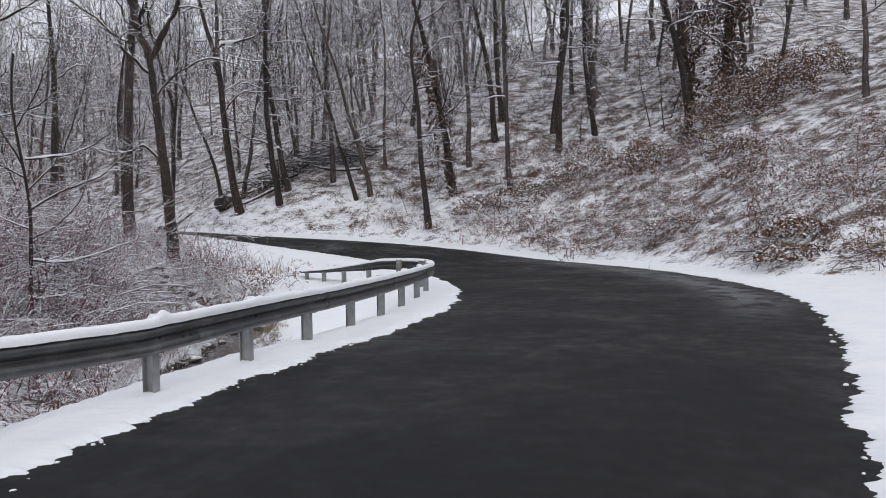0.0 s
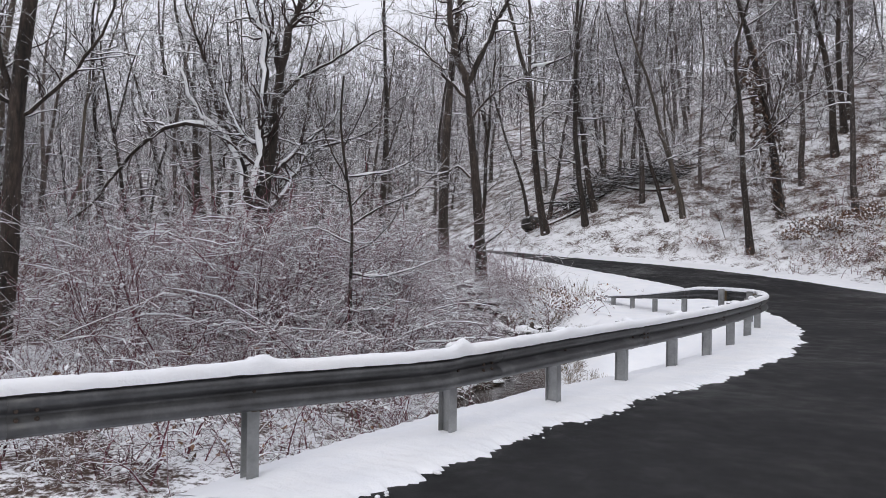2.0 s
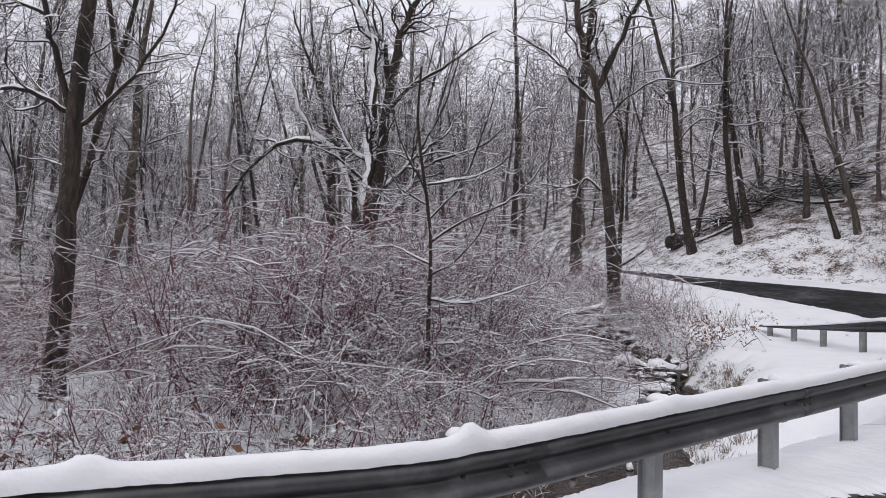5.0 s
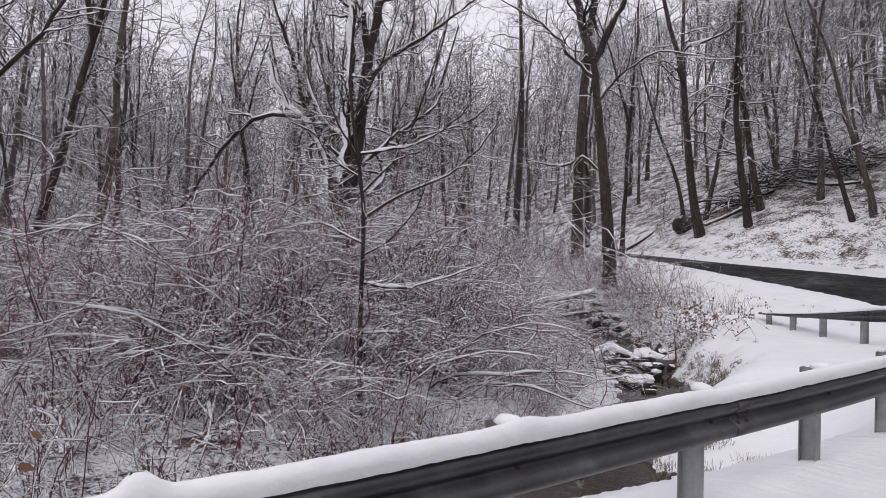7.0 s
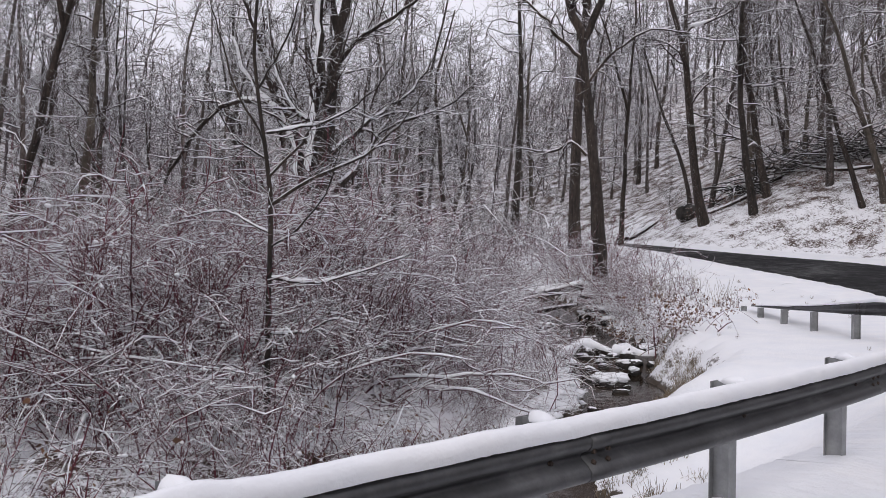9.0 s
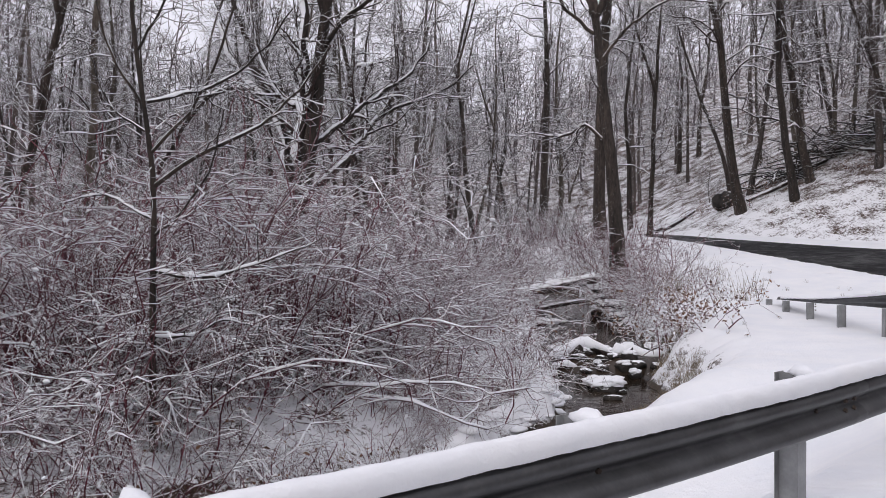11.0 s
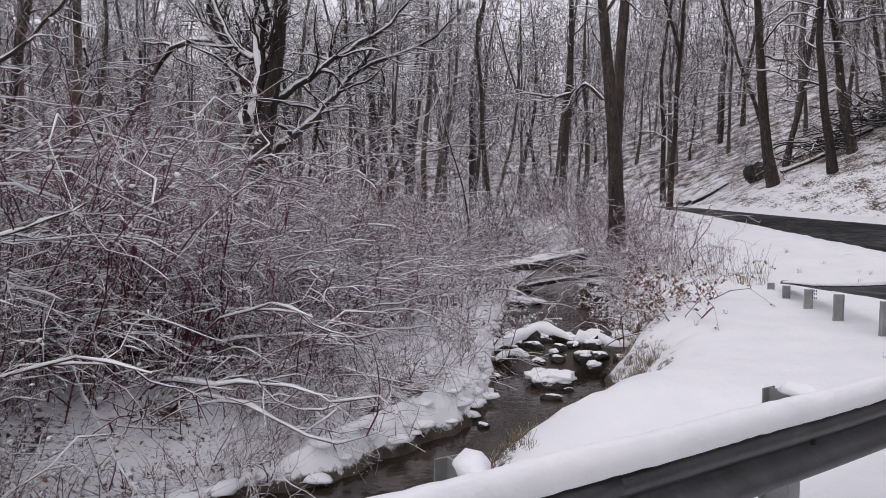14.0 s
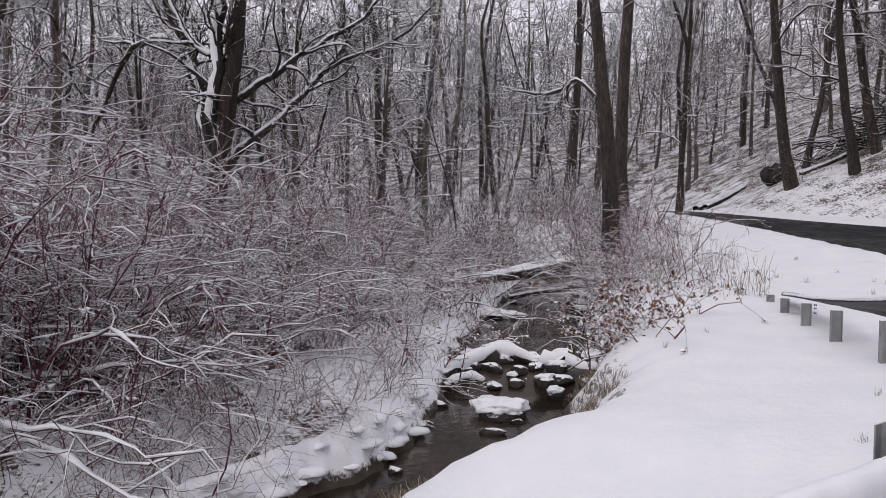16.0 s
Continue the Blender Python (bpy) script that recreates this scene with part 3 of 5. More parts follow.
for k in range(3):
    tree_meshes("pole%d" % k, 60 + k, (8, 6.5, 9.5)[k], (0.045, 0.035, 0.055)[k], clear=0.15, limbs=18, reach=1.9, barks=M_BARKDARK, wander=0.06, fine=False, sides=5, least=0.01)

tree_meshes("straight", 27, 23, 0.25, clear=0.42, limbs=18, wander=0.022, reach=4.2, barks=M_BARK, sides=9)
SHRUBS, SHRUB_HIGH = {}, {}


def arc(rng, start, way, length, n, sag, sway):
    """A smooth line that sags more and more under its load and sways slowly from side to side."""
    p, d = [np.array(start, float)], np.array(way, float) / np.linalg.norm(way)
    step, v = length / (n - 1), rng.normal(0, sway, 3)
    for i in range(n - 1):
        v = 0.65 * v + rng.normal(0, sway * 0.75, 3)
        d = d + v + rng.normal(0, sway * 1.5, 3) + np.array([0, 0, -sag * (0.35 + i / n)])
        d /= np.linalg.norm(d)
        p.append(p[-1] + d * step)
    return np.array(p)


def shrub_mesh(key, seed, stems, length, sag, spread, lean=(0, 0), twigs=6, thick=0.02, mat=None, leaves=0, snow=1.0, rise=1.0, out=0.55, leaf=0.045, n=9, fine_twigs=3, sway=0.07, clots=0):
    """A clump of arching canes with side branches, twigs and clots of snow: the canes' mesh and the twigs'."""
    rng = np.random.default_rng(seed)
    canes, fine = Tubes(), Tubes()
    spots, tops = [], []
    for _ in range(stems):
        a = rng.uniform(0, 2 * math.pi)
        o = np.array([rng.normal(0, spread * 0.35), rng.normal(0, spread * 0.35), -0.1])
        way = np.array([math.cos(a) * out + lean[0], math.sin(a) * out + lean[1], rise * rng.uniform(0.6, 1.25)])
        ln = length * rng.uniform(0.55, 1.15)
        b = arc(rng, o, way, ln, n, sag * rng.uniform(0.4, 1.4), sway)
        b[:, 2] = np.maximum(b[:, 2], -0.1)
        tops.append(b[:, 2].max())
        r = thick * rng.uniform(0.45, 1.4)
        canes.add(b, np.linspace(r, r * 0.25, n), 3, snow if rng.random() < 0.85 else 0)
        for _ in range(twigs):
            t = rng.uniform(0.15, 0.97)
            p, d = along(b, t)
            d = d / (np.linalg.norm(d) + 1e-9)
            c = arc(rng, p, d * 0.85 + rng.normal(0, 0.5, 3) + np.array([0, 0, 0.2]), ln * rng.uniform(0.15, 0.42), 5, sag * 0.8, sway * 2.2)
            fine.add(c, np.linspace(r * 0.5, r * 0.22, 5), 3, snow * 0.8 if rng.random() < 0.75 else 0)
            spots += [c[-1], c[1], c[3]]
            for _ in range(fine_twigs):
                q, e = along(c, rng.uniform(0.1, 1.0))
                g = arc(rng, q, e / (np.linalg.norm(e) + 1e-9) * 0.6 + rng.normal(0, 0.55, 3), ln * rng.uniform(0.05, 0.14), 3, sag * 0.4, 0.2)
                fine.add(g, np.array([r * 0.3, r * 0.24, r * 0.16]), 3, snow * 0.8 if rng.random() < 0.45 else 0)
                spots.append(g[1])
    spots = np.array(spots)
    if clots:
        for p in spots[rng.integers(0, len(spots), clots)]:
            k = rng.uniform(0.01, 0.022)
            way = rng.normal(0, 1, 3) * np.array([1, 1, 0.25])
            way /= np.linalg.norm(way)
            fine.add(np.array([p - way * k * 1.6, p - way * k * 0.7, p + way * k * 0.7, p + way * k * 1.6]), np.array([0.2, 0.9, 1.0, 0.2]) * k, 4, 0, 1)
    if leaves:
        pick = spots[rng.integers(0, len(spots), leaves)] + rng.normal(0, 0.04, (leaves, 3))
        fine.quads(pick, leaf, rng, 2)
    SHRUBS[key] = (canes.mesh("clump", [mat or M_CANE, M_SNOWCAP]), fine.mesh("crown", [mat or M_CANE, M_SNOWCAP, M_LEAF]))
    SHRUB_HIGH[key] = float(np.percentile(tops, 80))


def shrub(key, x, y, turn=0.0, scale=1.0, label="leafless shrub of arching canes loaded with snow", group="creekside thicket", sink=0.0):
    e = new("bramble" if key.startswith("bramble") else "undergrowth" if key.startswith("low") else "scrub" if key.startswith("scrub") else "shrub")
    e.matrix_basis = pose(x, y, ground_z(x, y) - sink, 0, 0, turn) @ Matrix.Scale(scale, 4)
    for nm, me in zip(("clump", "crown"), SHRUBS[key]):
        o = new(nm, me)
        o.parent = e
        tagged(o, kind="stuff")
    return tagged(e, label, "shrub", group)

# ---------------------------------------------------------------- guard rail
M_BLOCK = bark("wood_block", (0.05, 0.035, 0.018), (0.13, 0.09, 0.045), 0.9, 1.4, 0.1, 30)
POSTS = [(-0.45, 2.83), (1.0, 4.06), (2.39, 5.36), (3.78, 6.66), (5.13, 8.0), (6.43, 9.4), (7.7, 10.82), (8.9, 12.3), (9.75, 13.95), (9.98, 15.75), (9.8, 17.6), (9.72, 19.5), (9.72, 21.35), (9.72, 23.1), (9.72, 24.6)]
back = [(-2.2 - 1.905 * k * 0.9, 2.05 - 1.905 * k * 0.436) for k in range(5, -1, -1)]
POSTS = back + POSTS
RAIL = smooth_line(POSTS, 0.095)
rail_s = np.r_[0, np.cumsum(np.hypot(*np.diff(RAIL, axis=0).T))]
rt = np.gradient(RAIL, axis=0)
rt /= np.linalg.norm(rt, axis=1)[:, None]
rn = np.stack([rt[:, 1], -rt[:, 0]], 1)
# the last bay of the beam dips to the ground
end_drop = -0.6 * np.clip((rail_s - rail_s[-1] + 7.4) / 7.4, 0, 1)
# and turns flat on its way down
end_turn = np.radians(np.interp(rail_s[-1] - rail_s, [0, 3.25, 5.1, 7, 9], [86, 75, 61, 33, 0]))
rail_g = ground(RAIL[:, 0], RAIL[:, 1])[0]
rail_base = np.convolve(np.pad(rail_g, 20, mode="edge"), np.ones(41) / 41, "valid") + 0.03
first = np.argmin(np.hypot(*(RAIL - np.array((-0.45, 2.83))).T))
rail_base[:first] = rail_base[first] - 0.015
BEAM_LOW, BEAM_HIGH, FACE = 0.475, 0.785, 0.19

w_profile = [(0.0, 0.0), (0.012, 0.012), (0.05, 0.022), (0.081, 0.05), (0.081, 0.085), (0.05, 0.118), (0.006, 0.142), (0.0, 0.155), (0.006, 0.168), (0.05, 0.192), (0.081, 0.225), (0.081, 0.26), (0.05, 0.288), (0.012, 0.298), (0.0, 0.31)]


def rail_at(s):
    k = [np.interp(s, rail_s, a) for a in (RAIL[:, 0], RAIL[:, 1], rn[:, 0], rn[:, 1], rail_base, end_drop, rt[:, 0], rt[:, 1])]
    return [float(v) for v in k]


guard_rail = new("guard_rail")
tagged(guard_rail, "weathered galvanised steel guard rail on short steel posts", "guard rail", kind="")


def beam_panel(s0, s1, lap):
    """One W-section panel between two splices, with its thickness."""
    n = max(6, int((s1 - s0) / 0.16))
    rows = []
    for s in np.linspace(s0, s1, n):
        x, y, nx, ny, b, drop, tx, ty = rail_at(s)
        front = [(o + FACE - 0.081 + lap, h) for o, h in w_profile]
        rear = [(o - 0.004, h) for o, h in front[::-1]]
        turn = float(np.interp(s, rail_s, end_turn))
        if turn > 0:
            front, rear = ([(FACE - 0.041 + (0.31 - h) * math.sin(turn) + (o - FACE + 0.041) * math.cos(turn), 0.31 - (0.31 - h) * math.cos(turn) + (o - FACE + 0.041) * math.sin(turn)) for o, h in q] for q in (front, rear))
        rows.append([(x + nx * o, y + ny * o, b + BEAM_LOW + h + drop) for o, h in front + rear])
    bm = bmesh.new()
    vs = [[bm.verts.new(p) for p in r] for r in rows]
    m = len(rows[0])
    for a, c in zip(vs, vs[1:]):
        for k in range(m):
            f = bm.faces.new((a[k], a[(k + 1) % m], c[(k + 1) % m], c[k]))
            f.smooth = True
    bm.faces.new(vs[0][::-1])
    bm.faces.new(vs[-1])
    bmesh.ops.recalc_face_normals(bm, faces=bm.faces)
    return bm


post_s = [float(rail_s[np.argmin(np.hypot(*(RAIL - np.array(p)).T))]) for p in POSTS]
splices = [s + 0.24 for i, s in enumerate(post_s) if (i - 6) % 2 == 0 and s + 0.24 < rail_s[-1]]
cuts = [0.0] + [s for s in splices if s > 0.3] + [float(rail_s[-1])]
for i, (a, b) in enumerate(zip(cuts, cuts[1:])):
    part("beam_panel", beam_panel(a, b + 0.3 if b < rail_s[-1] - 0.4 else b, 0.0 if i % 2 else 0.005), M_STEEL, guard_rail)


def box(bm, x, y, z, tx, ty, lo, hi, height):
    """A box on axes t (along) and its right-hand normal: lo and hi are (along, out)."""
    nx, ny = ty, -tx
    c = [(lo[0], lo[1]), (hi[0], lo[1]), (hi[0], hi[1]), (lo[0], hi[1])]
    v = [bm.verts.new((x + tx * a + nx * o, y + ty * a + ny * o, z + h)) for h in (height[0], height[1]) for a, o in c]
    for q in ((0, 1, 2, 3), (4, 7, 6, 5), (0, 4, 5, 1), (1, 5, 6, 2), (2, 6, 7, 3), (3, 7, 4, 0)):
        bm.faces.new([v[i] for i in q])


for i, s in enumerate(post_s):
    x, y, nx, ny, b, drop, tx, ty = rail_at(s + 0.03)
    bm = bmesh.new()
    turn = float(np.interp(s, rail_s, end_turn))
    top = 0.83 if turn < 0.05 else BEAM_HIGH + drop - 0.31 * math.cos(turn) - 0.015
    if top < 0.12:
        continue
    # an I-section: two flanges and a web, sunk into the ground
    box(bm, x, y, b, tx, ty, (-0.05, -0.125), (0.05, -0.118), (-0.5 if i > 5 else -1.3, top))
    box(bm, x, y, b, tx, ty, (-0.05, 0.018), (0.05, 0.025), (-0.5 if i > 5 else -1.3, top))
    box(bm, x, y, b, tx, ty, (-0.004, -0.118), (0.004, 0.018), (-0.5 if i > 5 else -1.3, top))
    bmesh.ops.recalc_face_normals(bm, faces=bm.faces)
    p = part("post", bm, M_POST, guard_rail)
    if turn > 0.3:
        continue
    bm = bmesh.new()
    box(bm, x, y, b, tx, ty, (-0.045, 0.0255), (0.045, FACE - 0.086), (max(BEAM_LOW + drop - 0.01, 0.02), BEAM_HIGH + drop - 0.01))
    bmesh.ops.bevel(bm, geom=bm.edges[:], offset=0.006, segments=1, affect="EDGES")
    bmesh.ops.recalc_face_normals(bm, faces=bm.faces)
    part("block", bm, M_BLOCK, p, "brown wooden block between post and beam")


def bolt(s, o, h):
    x, y, nx, ny, b, drop, tx, ty = rail_at(s)
    bm = bmesh.new()
    bmesh.ops.create_cone(bm, cap_ends=True, segments=8, radius1=0.017, radius2=0.012, depth=0.016)
    m = Matrix(((tx, 0, nx, x + nx * o), (ty, 0, ny, y + ny * o), (0, 1, 0, b + h + drop), (0, 0, 0, 1)))
    bmesh.ops.transform(bm, matrix=m, verts=bm.verts)
    bmesh.ops.recalc_face_normals(bm, faces=bm.faces)
    part("bolt", bm, M_BOLT, guard_rail)


for s in splices:
    for ds in (0.05, 0.17):
        for h in (0.04, 0.125, 0.185, 0.27):
            bolt(s + ds, FACE - 0.081 + 0.055, BEAM_LOW + h)
for s in post_s[2:-5]:
    bolt(s, FACE - 0.081 + 0.012, BEAM_LOW + 0.155)


def rail_snow():
    """The rounded ridge of snow on the beam, with lumps over the posts."""
    n = int(rail_s[-1] / 0.045)
    ss = np.linspace(0.02, rail_s[-1] - 0.5, n)
    rng = np.random.default_rng(5)
    rough = np.convolve(rng.normal(0, 1, n + 12), np.ones(13) / 13, "valid")
    prof = [(-0.052, -0.012), (-0.06, 0.02), (-0.052, 0.052), (-0.03, 0.076), (0.0, 0.084), (0.03, 0.076), (0.052, 0.05), (0.06, 0.02), (0.055, -0.014)]
    v = []
    for i, s in enumerate(ss):
        x, y, nx, ny, b, drop, tx, ty = rail_at(s)
        lump = sum(a * math.exp(-(((s - p) / w) ** 2)) for p, a, w in LUMPS)
        k = (1 + 0.16 * rough[i] + lump) * (1 - 0.6 * ease(np.array(s), rail_s[-1] - 8, rail_s[-1] - 4))
        for j, (o, h) in enumerate(prof):
            jit = rng.normal(0, 0.0022)
            hh = h * k if h > 0 else h + 0.008 * rough[i]
            v.append((x + nx * (o + FACE - 0.045 + jit), y + ny * (o + FACE - 0.045 + jit), b + BEAM_HIGH + drop + hh + jit))
    ob = mesh_object("snow_ridge", v, grid_faces(len(prof), n), [M_SNOWCAP])
    return tagged(ob, "thick rounded ridge of fresh snow lying on the guard rail", "snow", kind="stuff")


LUMPS = [(post_s[6] + 0.02, 0.75, 0.07), (post_s[5] + 0.05, 0.55, 0.1), (post_s[7] + 0.03, 0.3, 0.12), (post_s[6] + 1.0, 0.12, 0.3)]
rail_snow()


def snow_lump(x, y, z, size, turn=0.0, seed=0, flat=0.6, label="small rounded lump of fresh snow", name="snow_lump"):
    rng = np.random.default_rng(seed)
    bm = bmesh.new()
    bmesh.ops.create_icosphere(bm, subdivisions=4 if name == "snow_cap" else 2, radius=1)
    ph = rng.uniform(0, 6, 3)
    for v in bm.verts:
        c = v.co
        k = 1 + (0.14 * math.sin(8 * c.x + ph[1]) * math.sin(7 * c.y + ph[2]) + 0.12 * math.sin(17 * c.x + ph[0]) * math.sin(15 * c.y + ph[1]) if name == "snow_cap" else 0) + 0.18 * math.sin(3 * c.x + ph[0]) * math.cos(2.6 * c.y + ph[1]) + 0.1 * math.sin(5 * c.z + 4 * c.x + ph[2])
        v.co = Vector((c.x * size[0] * k, c.y * size[1] * k, max(c.z, -0.25) * size[2] * k))
    for f in bm.faces:
        f.smooth = True
    me = bpy.data.meshes.new(name)
    bm.to_mesh(me)
    bm.free()
    me.materials.append(M_SNOWCAP)
    o = new(name, me)
    o.matrix_basis = pose(x, y, z, 0, 0, turn)
    return tagged(o, label, "snow", "snow lumps")


# snow pads on the post tops behind the beam
for i, s in enumerate(post_s[4:15]):
    x, y, nx, ny, b, drop, tx, ty = rail_at(s)
    snow_lump(x + nx * 0.03 + tx * 0.02, y + ny * 0.03 + ty * 0.02, b + 0.83 + drop * 1.02 + 0.008, (0.06, 0.09, 0.05), math.degrees(math.atan2(ty, tx)), i, label="pad of snow on a steel post top")

# ---------------------------------------------------------------- main trees


def limb_tree(name, x, y, z, trunk, trunk_r, limbs, label, seed, barks, twigs=None, turn_r=(1.0, 0.0), thick=0.55, twig_reach=1.5, twig_count=9, fine=2, plaster=()):
    """A tree from its trunk's line and its limbs' lines, each with a radius; twigs grow on the limbs."""
    rng = np.random.default_rng(seed)
    e = new(name)
    e.matrix_basis = pose(x, y, z)

    def densify(line, n, shake):
        p = smooth_line3(line, n)
        p[1:-1] += rng.normal(0, shake, (len(p) - 2, 3))
        return p

    t = Tubes()
    tl = densify(trunk, 14, trunk_r * 0.06)
    r = np.linspace(1, 0.45, len(tl)) * trunk_r
    r[0] *= 1.35
    t.add(tl, r, 10)
    o = new("trunk", t.mesh("trunk", [barks, M_SNOWCAP]))
    o.parent = e
    tw = Tubes()
    for k, (line, r0, r1) in enumerate(limbs):
        p = densify(line, 14, min(r0 * 0.45, 0.07))
        lt = Tubes()
        lt.add(p, np.linspace(r0, r1, len(p)), 8, thick)
        if k in plaster:
            # snow driven onto the windward side of the stem
            rr = np.linspace(r0, r1, len(p)) * (0.95 + rng.normal(0, 0.09, len(p)))
            lt.add(p[1:] + np.array([-0.42, -0.32, 0.1]) * rr[1:, None], rr[1:] * np.r_[0.4, np.ones(len(p) - 2)], 8, 0, 1)
        q = new("limb", lt.mesh("limb", [barks, M_SNOWCAP]))
        q.parent = e
        sprout(rng, tw, p, r0, twig_count, twig_reach, fine, 0.15, 4, 0.9)
    sprout(rng, tw, tl, trunk_r * 0.4, twig_count // 3, twig_reach * 1.2, fine, 0.5, 4, 0.8)
    q = tagged(new("crown", tw.mesh("crown", [twigs or M_TWIG, M_SNOWCAP])), kind="stuff")
    q.parent = e
    return tagged(e, label, "tree")


def smooth_line3(points, n):
    p = np.array(points, float)
    s = np.r_[0, np.cumsum(np.linalg.norm(np.diff(p, axis=0), axis=1))]
    pp = np.vstack([2 * p[0] - p[1], p, 2 * p[-1] - p[-2]])
    out = []
    for u in np.linspace(0, s[-1], n):
        i = int(np.clip(np.searchsorted(s, u, side="right") - 1, 0, len(p) - 2))
        t = (u - s[i]) / (s[i + 1] - s[i])
        a, b, c, d = pp[i : i + 4]
        out.append(0.5 * (2 * b + (c - a) * t + (2 * a - 5 * b + 4 * c - d) * t * t + (3 * b - a - 3 * c + d) * t**3))
    return np.array(out)


# the big forked tree beyond the thicket, heights from the ground at its foot
bx, by = -4.1, 25.4
bz = ground_z(bx, by)
H = lambda *pts: [(px, py, pz - bz) for px, py, pz in pts]
limb_tree("big_forked_tree", bx, by, bz, H((-0.4, 0.0, bz - 0.3), (-0.1, 0, 2.6), (0.28, 0, 4.8), (0.5, 0.05, 6.8), (0.75, 0.1, 9.3)), 0.33,
          [(H((0.75, 0.1, 9.2), (1.1, 0.2, 10.6), (1.6, 0.4, 12.0), (2.4, 0.7, 14.6)), 0.17, 0.06),
           (H((0.7, 0.1, 8.9), (0.3, 0.0, 10.4), (-0.7, -0.1, 11.8), (-1.5, 0, 14.0)), 0.15, 0.05),
           (H((-0.3, 0.2, 3.4), (-0.75, 0.3, 5.0), (-1.15, 0.5, 6.1), (-1.7, 0.7, 6.7), (-2.6, 0.9, 7.6), (-3.2, 0.8, 9.0)), 0.17, 0.06),
           (H((-1.2, 0.5, 6.2), (-2.0, 0.9, 6.7), (-3.6, 1.5, 6.85), (-5.0, 2.2, 6.1), (-6.2, 2.8, 4.9), (-6.9, 3.2, 3.9), (-8.6, 3.8, 2.7)), 0.11, 0.035),
           (H((-0.08, 0.1, 3.5), (0.02, -0.1, 5.2), (0.12, -0.15, 7.6), (0.1, -0.2, 10.4)), 0.17, 0.1),
           (H((0.3, 0, 5.8), (-0.6, -0.3, 6.3), (-1.2, -0.5, 7.4), (-1.5, -0.6, 9.2)), 0.08, 0.03),
           (H((0.25, 0.1, 4.7), (0.85, 0.7, 5.35), (1.4, 1.4, 6.0), (2.1, 2.3, 6.9), (2.9, 3.4, 7.7), (3.4, 4.0, 9.0)), 0.12, 0.04),
           (H((0.1, 0.1, 2.9), (0.5, 0.7, 3.7), (1.0, 1.6, 4.6), (1.6, 2.8, 5.9), (2.1, 3.7, 7.0), (2.3, 4.4, 8.4)), 0.15, 0.05),
           (H((0.6, 0.1, 7.6), (1.5, -0.3, 8.6), (2.9, -0.6, 9.4), (4.6, -0.6, 10.6)), 0.09, 0.03),
           (H((-1.0, 0.4, 5.8), (-1.6, 0.1, 7.3), (-2.2, -0.3, 9.2), (-2.9, -0.4, 11.4)), 0.1, 0.03),
           (H((1.6, 2.8, 5.9), (2.6, 3.0, 6.5), (3.9, 3.0, 6.9), (5.2, 2.8, 7.8)), 0.07, 0.025)],
          "large dark forked tree with heavy snow-loaded limbs above the thicket", 7, M_BARKDARK, twig_count=22, twig_reach=2.4, thick=0.9, plaster=(1, 2, 4, 5))

# the forked roadside tree
tx_, ty_ = 6.13, 31.5
tz_ = ground_z(tx_, ty_)
H3 = lambda *pts: [(px, py, pz - tz_) for px, py, pz in pts]
limb_tree("forked_roadside_tree", tx_, ty_, tz_, H3((0.1, 0, tz_ - 0.3), (-0.1, 0, 3.5), (-0.45, 0, 6.9), (-0.84, 0, 10.4)), 0.3,
          [(H3((-0.84, 0, 10.3), (-1.35, 0.2, 12.4), (-2.0, 0.3, 15.2), (-2.4, 0.5, 18)), 0.2, 0.08),
           (H3((-0.84, 0, 10.2), (0.05, -0.2, 12.1), (1.3, -0.3, 14.8), (1.9, -0.2, 17)), 0.17, 0.06),
           (H3((-0.55, 0, 5.6), (-1.2, 0.1, 6.15), (-2.1, 0.3, 5.75), (-3.6, 0.5, 6.1)), 0.07, 0.025),
           (H3((-0.8, 0, 9.6), (-1.6, 0.2, 10.4), (-2.9, 0.4, 11.9), (-4.9, 0.7, 13.2)), 0.09, 0.03),
           (H3((-0.7, 0, 8.4), (0.3, -0.4, 9.6), (1.8, -0.9, 10.4), (3.2, -1.2, 10.2)), 0.07, 0.025)],
          "tall dark tree forking high up beside the road", 8, M_BARK, twig_count=20, twig_reach=2.3, thick=0.85)

# the dark tree at the near edge of the thicket
lx, ly = -7.82, 11.7
lz = ground_z(lx, ly)
HL = lambda *pts: [(px, py, pz - lz) for px, py, pz in pts]
limb_tree("dark_thicket_tree", lx, ly, lz, HL((-0.1, 0, lz - 0.3), (0.03, 0, 1.5), (0.1, 0, 3.7), (0.2, 0, 5.4), (0.42, 0, 7.2), (0.7, 0.1, 11)), 0.2,
          [(HL((0.1, 0, 4.4), (-0.16, -0.1, 5.6), (-0.33, -0.2, 6.4), (-0.5, -0.3, 8.6)), 0.07, 0.025),
           (HL((-0.33, -0.2, 6.35), (-1.2, -0.3, 6.7), (-2.2, -0.5, 7.2)), 0.04, 0.015),
           (HL((0.1, 0, 4.55), (-0.56, -0.3, 4.9), (-1.2, -0.5, 4.95), (-2.0, -0.9, 5.3)), 0.055, 0.02),
           (HL((0.15, 0, 4.3), (0.8, 0.1, 4.9), (1.65, 0.3, 6.2), (2.0, 0.4, 7.6)), 0.05, 0.015),
           (HL((0.3, 0, 6.6), (1.2, 0.5, 7.6), (2.2, 0.9, 8.2)), 0.05, 0.015)],
          "dark upright tree with snow-topped side branches at the thicket edge", 9, M_BARKDARK, twig_count=15, twig_reach=1.6, thick=0.8)

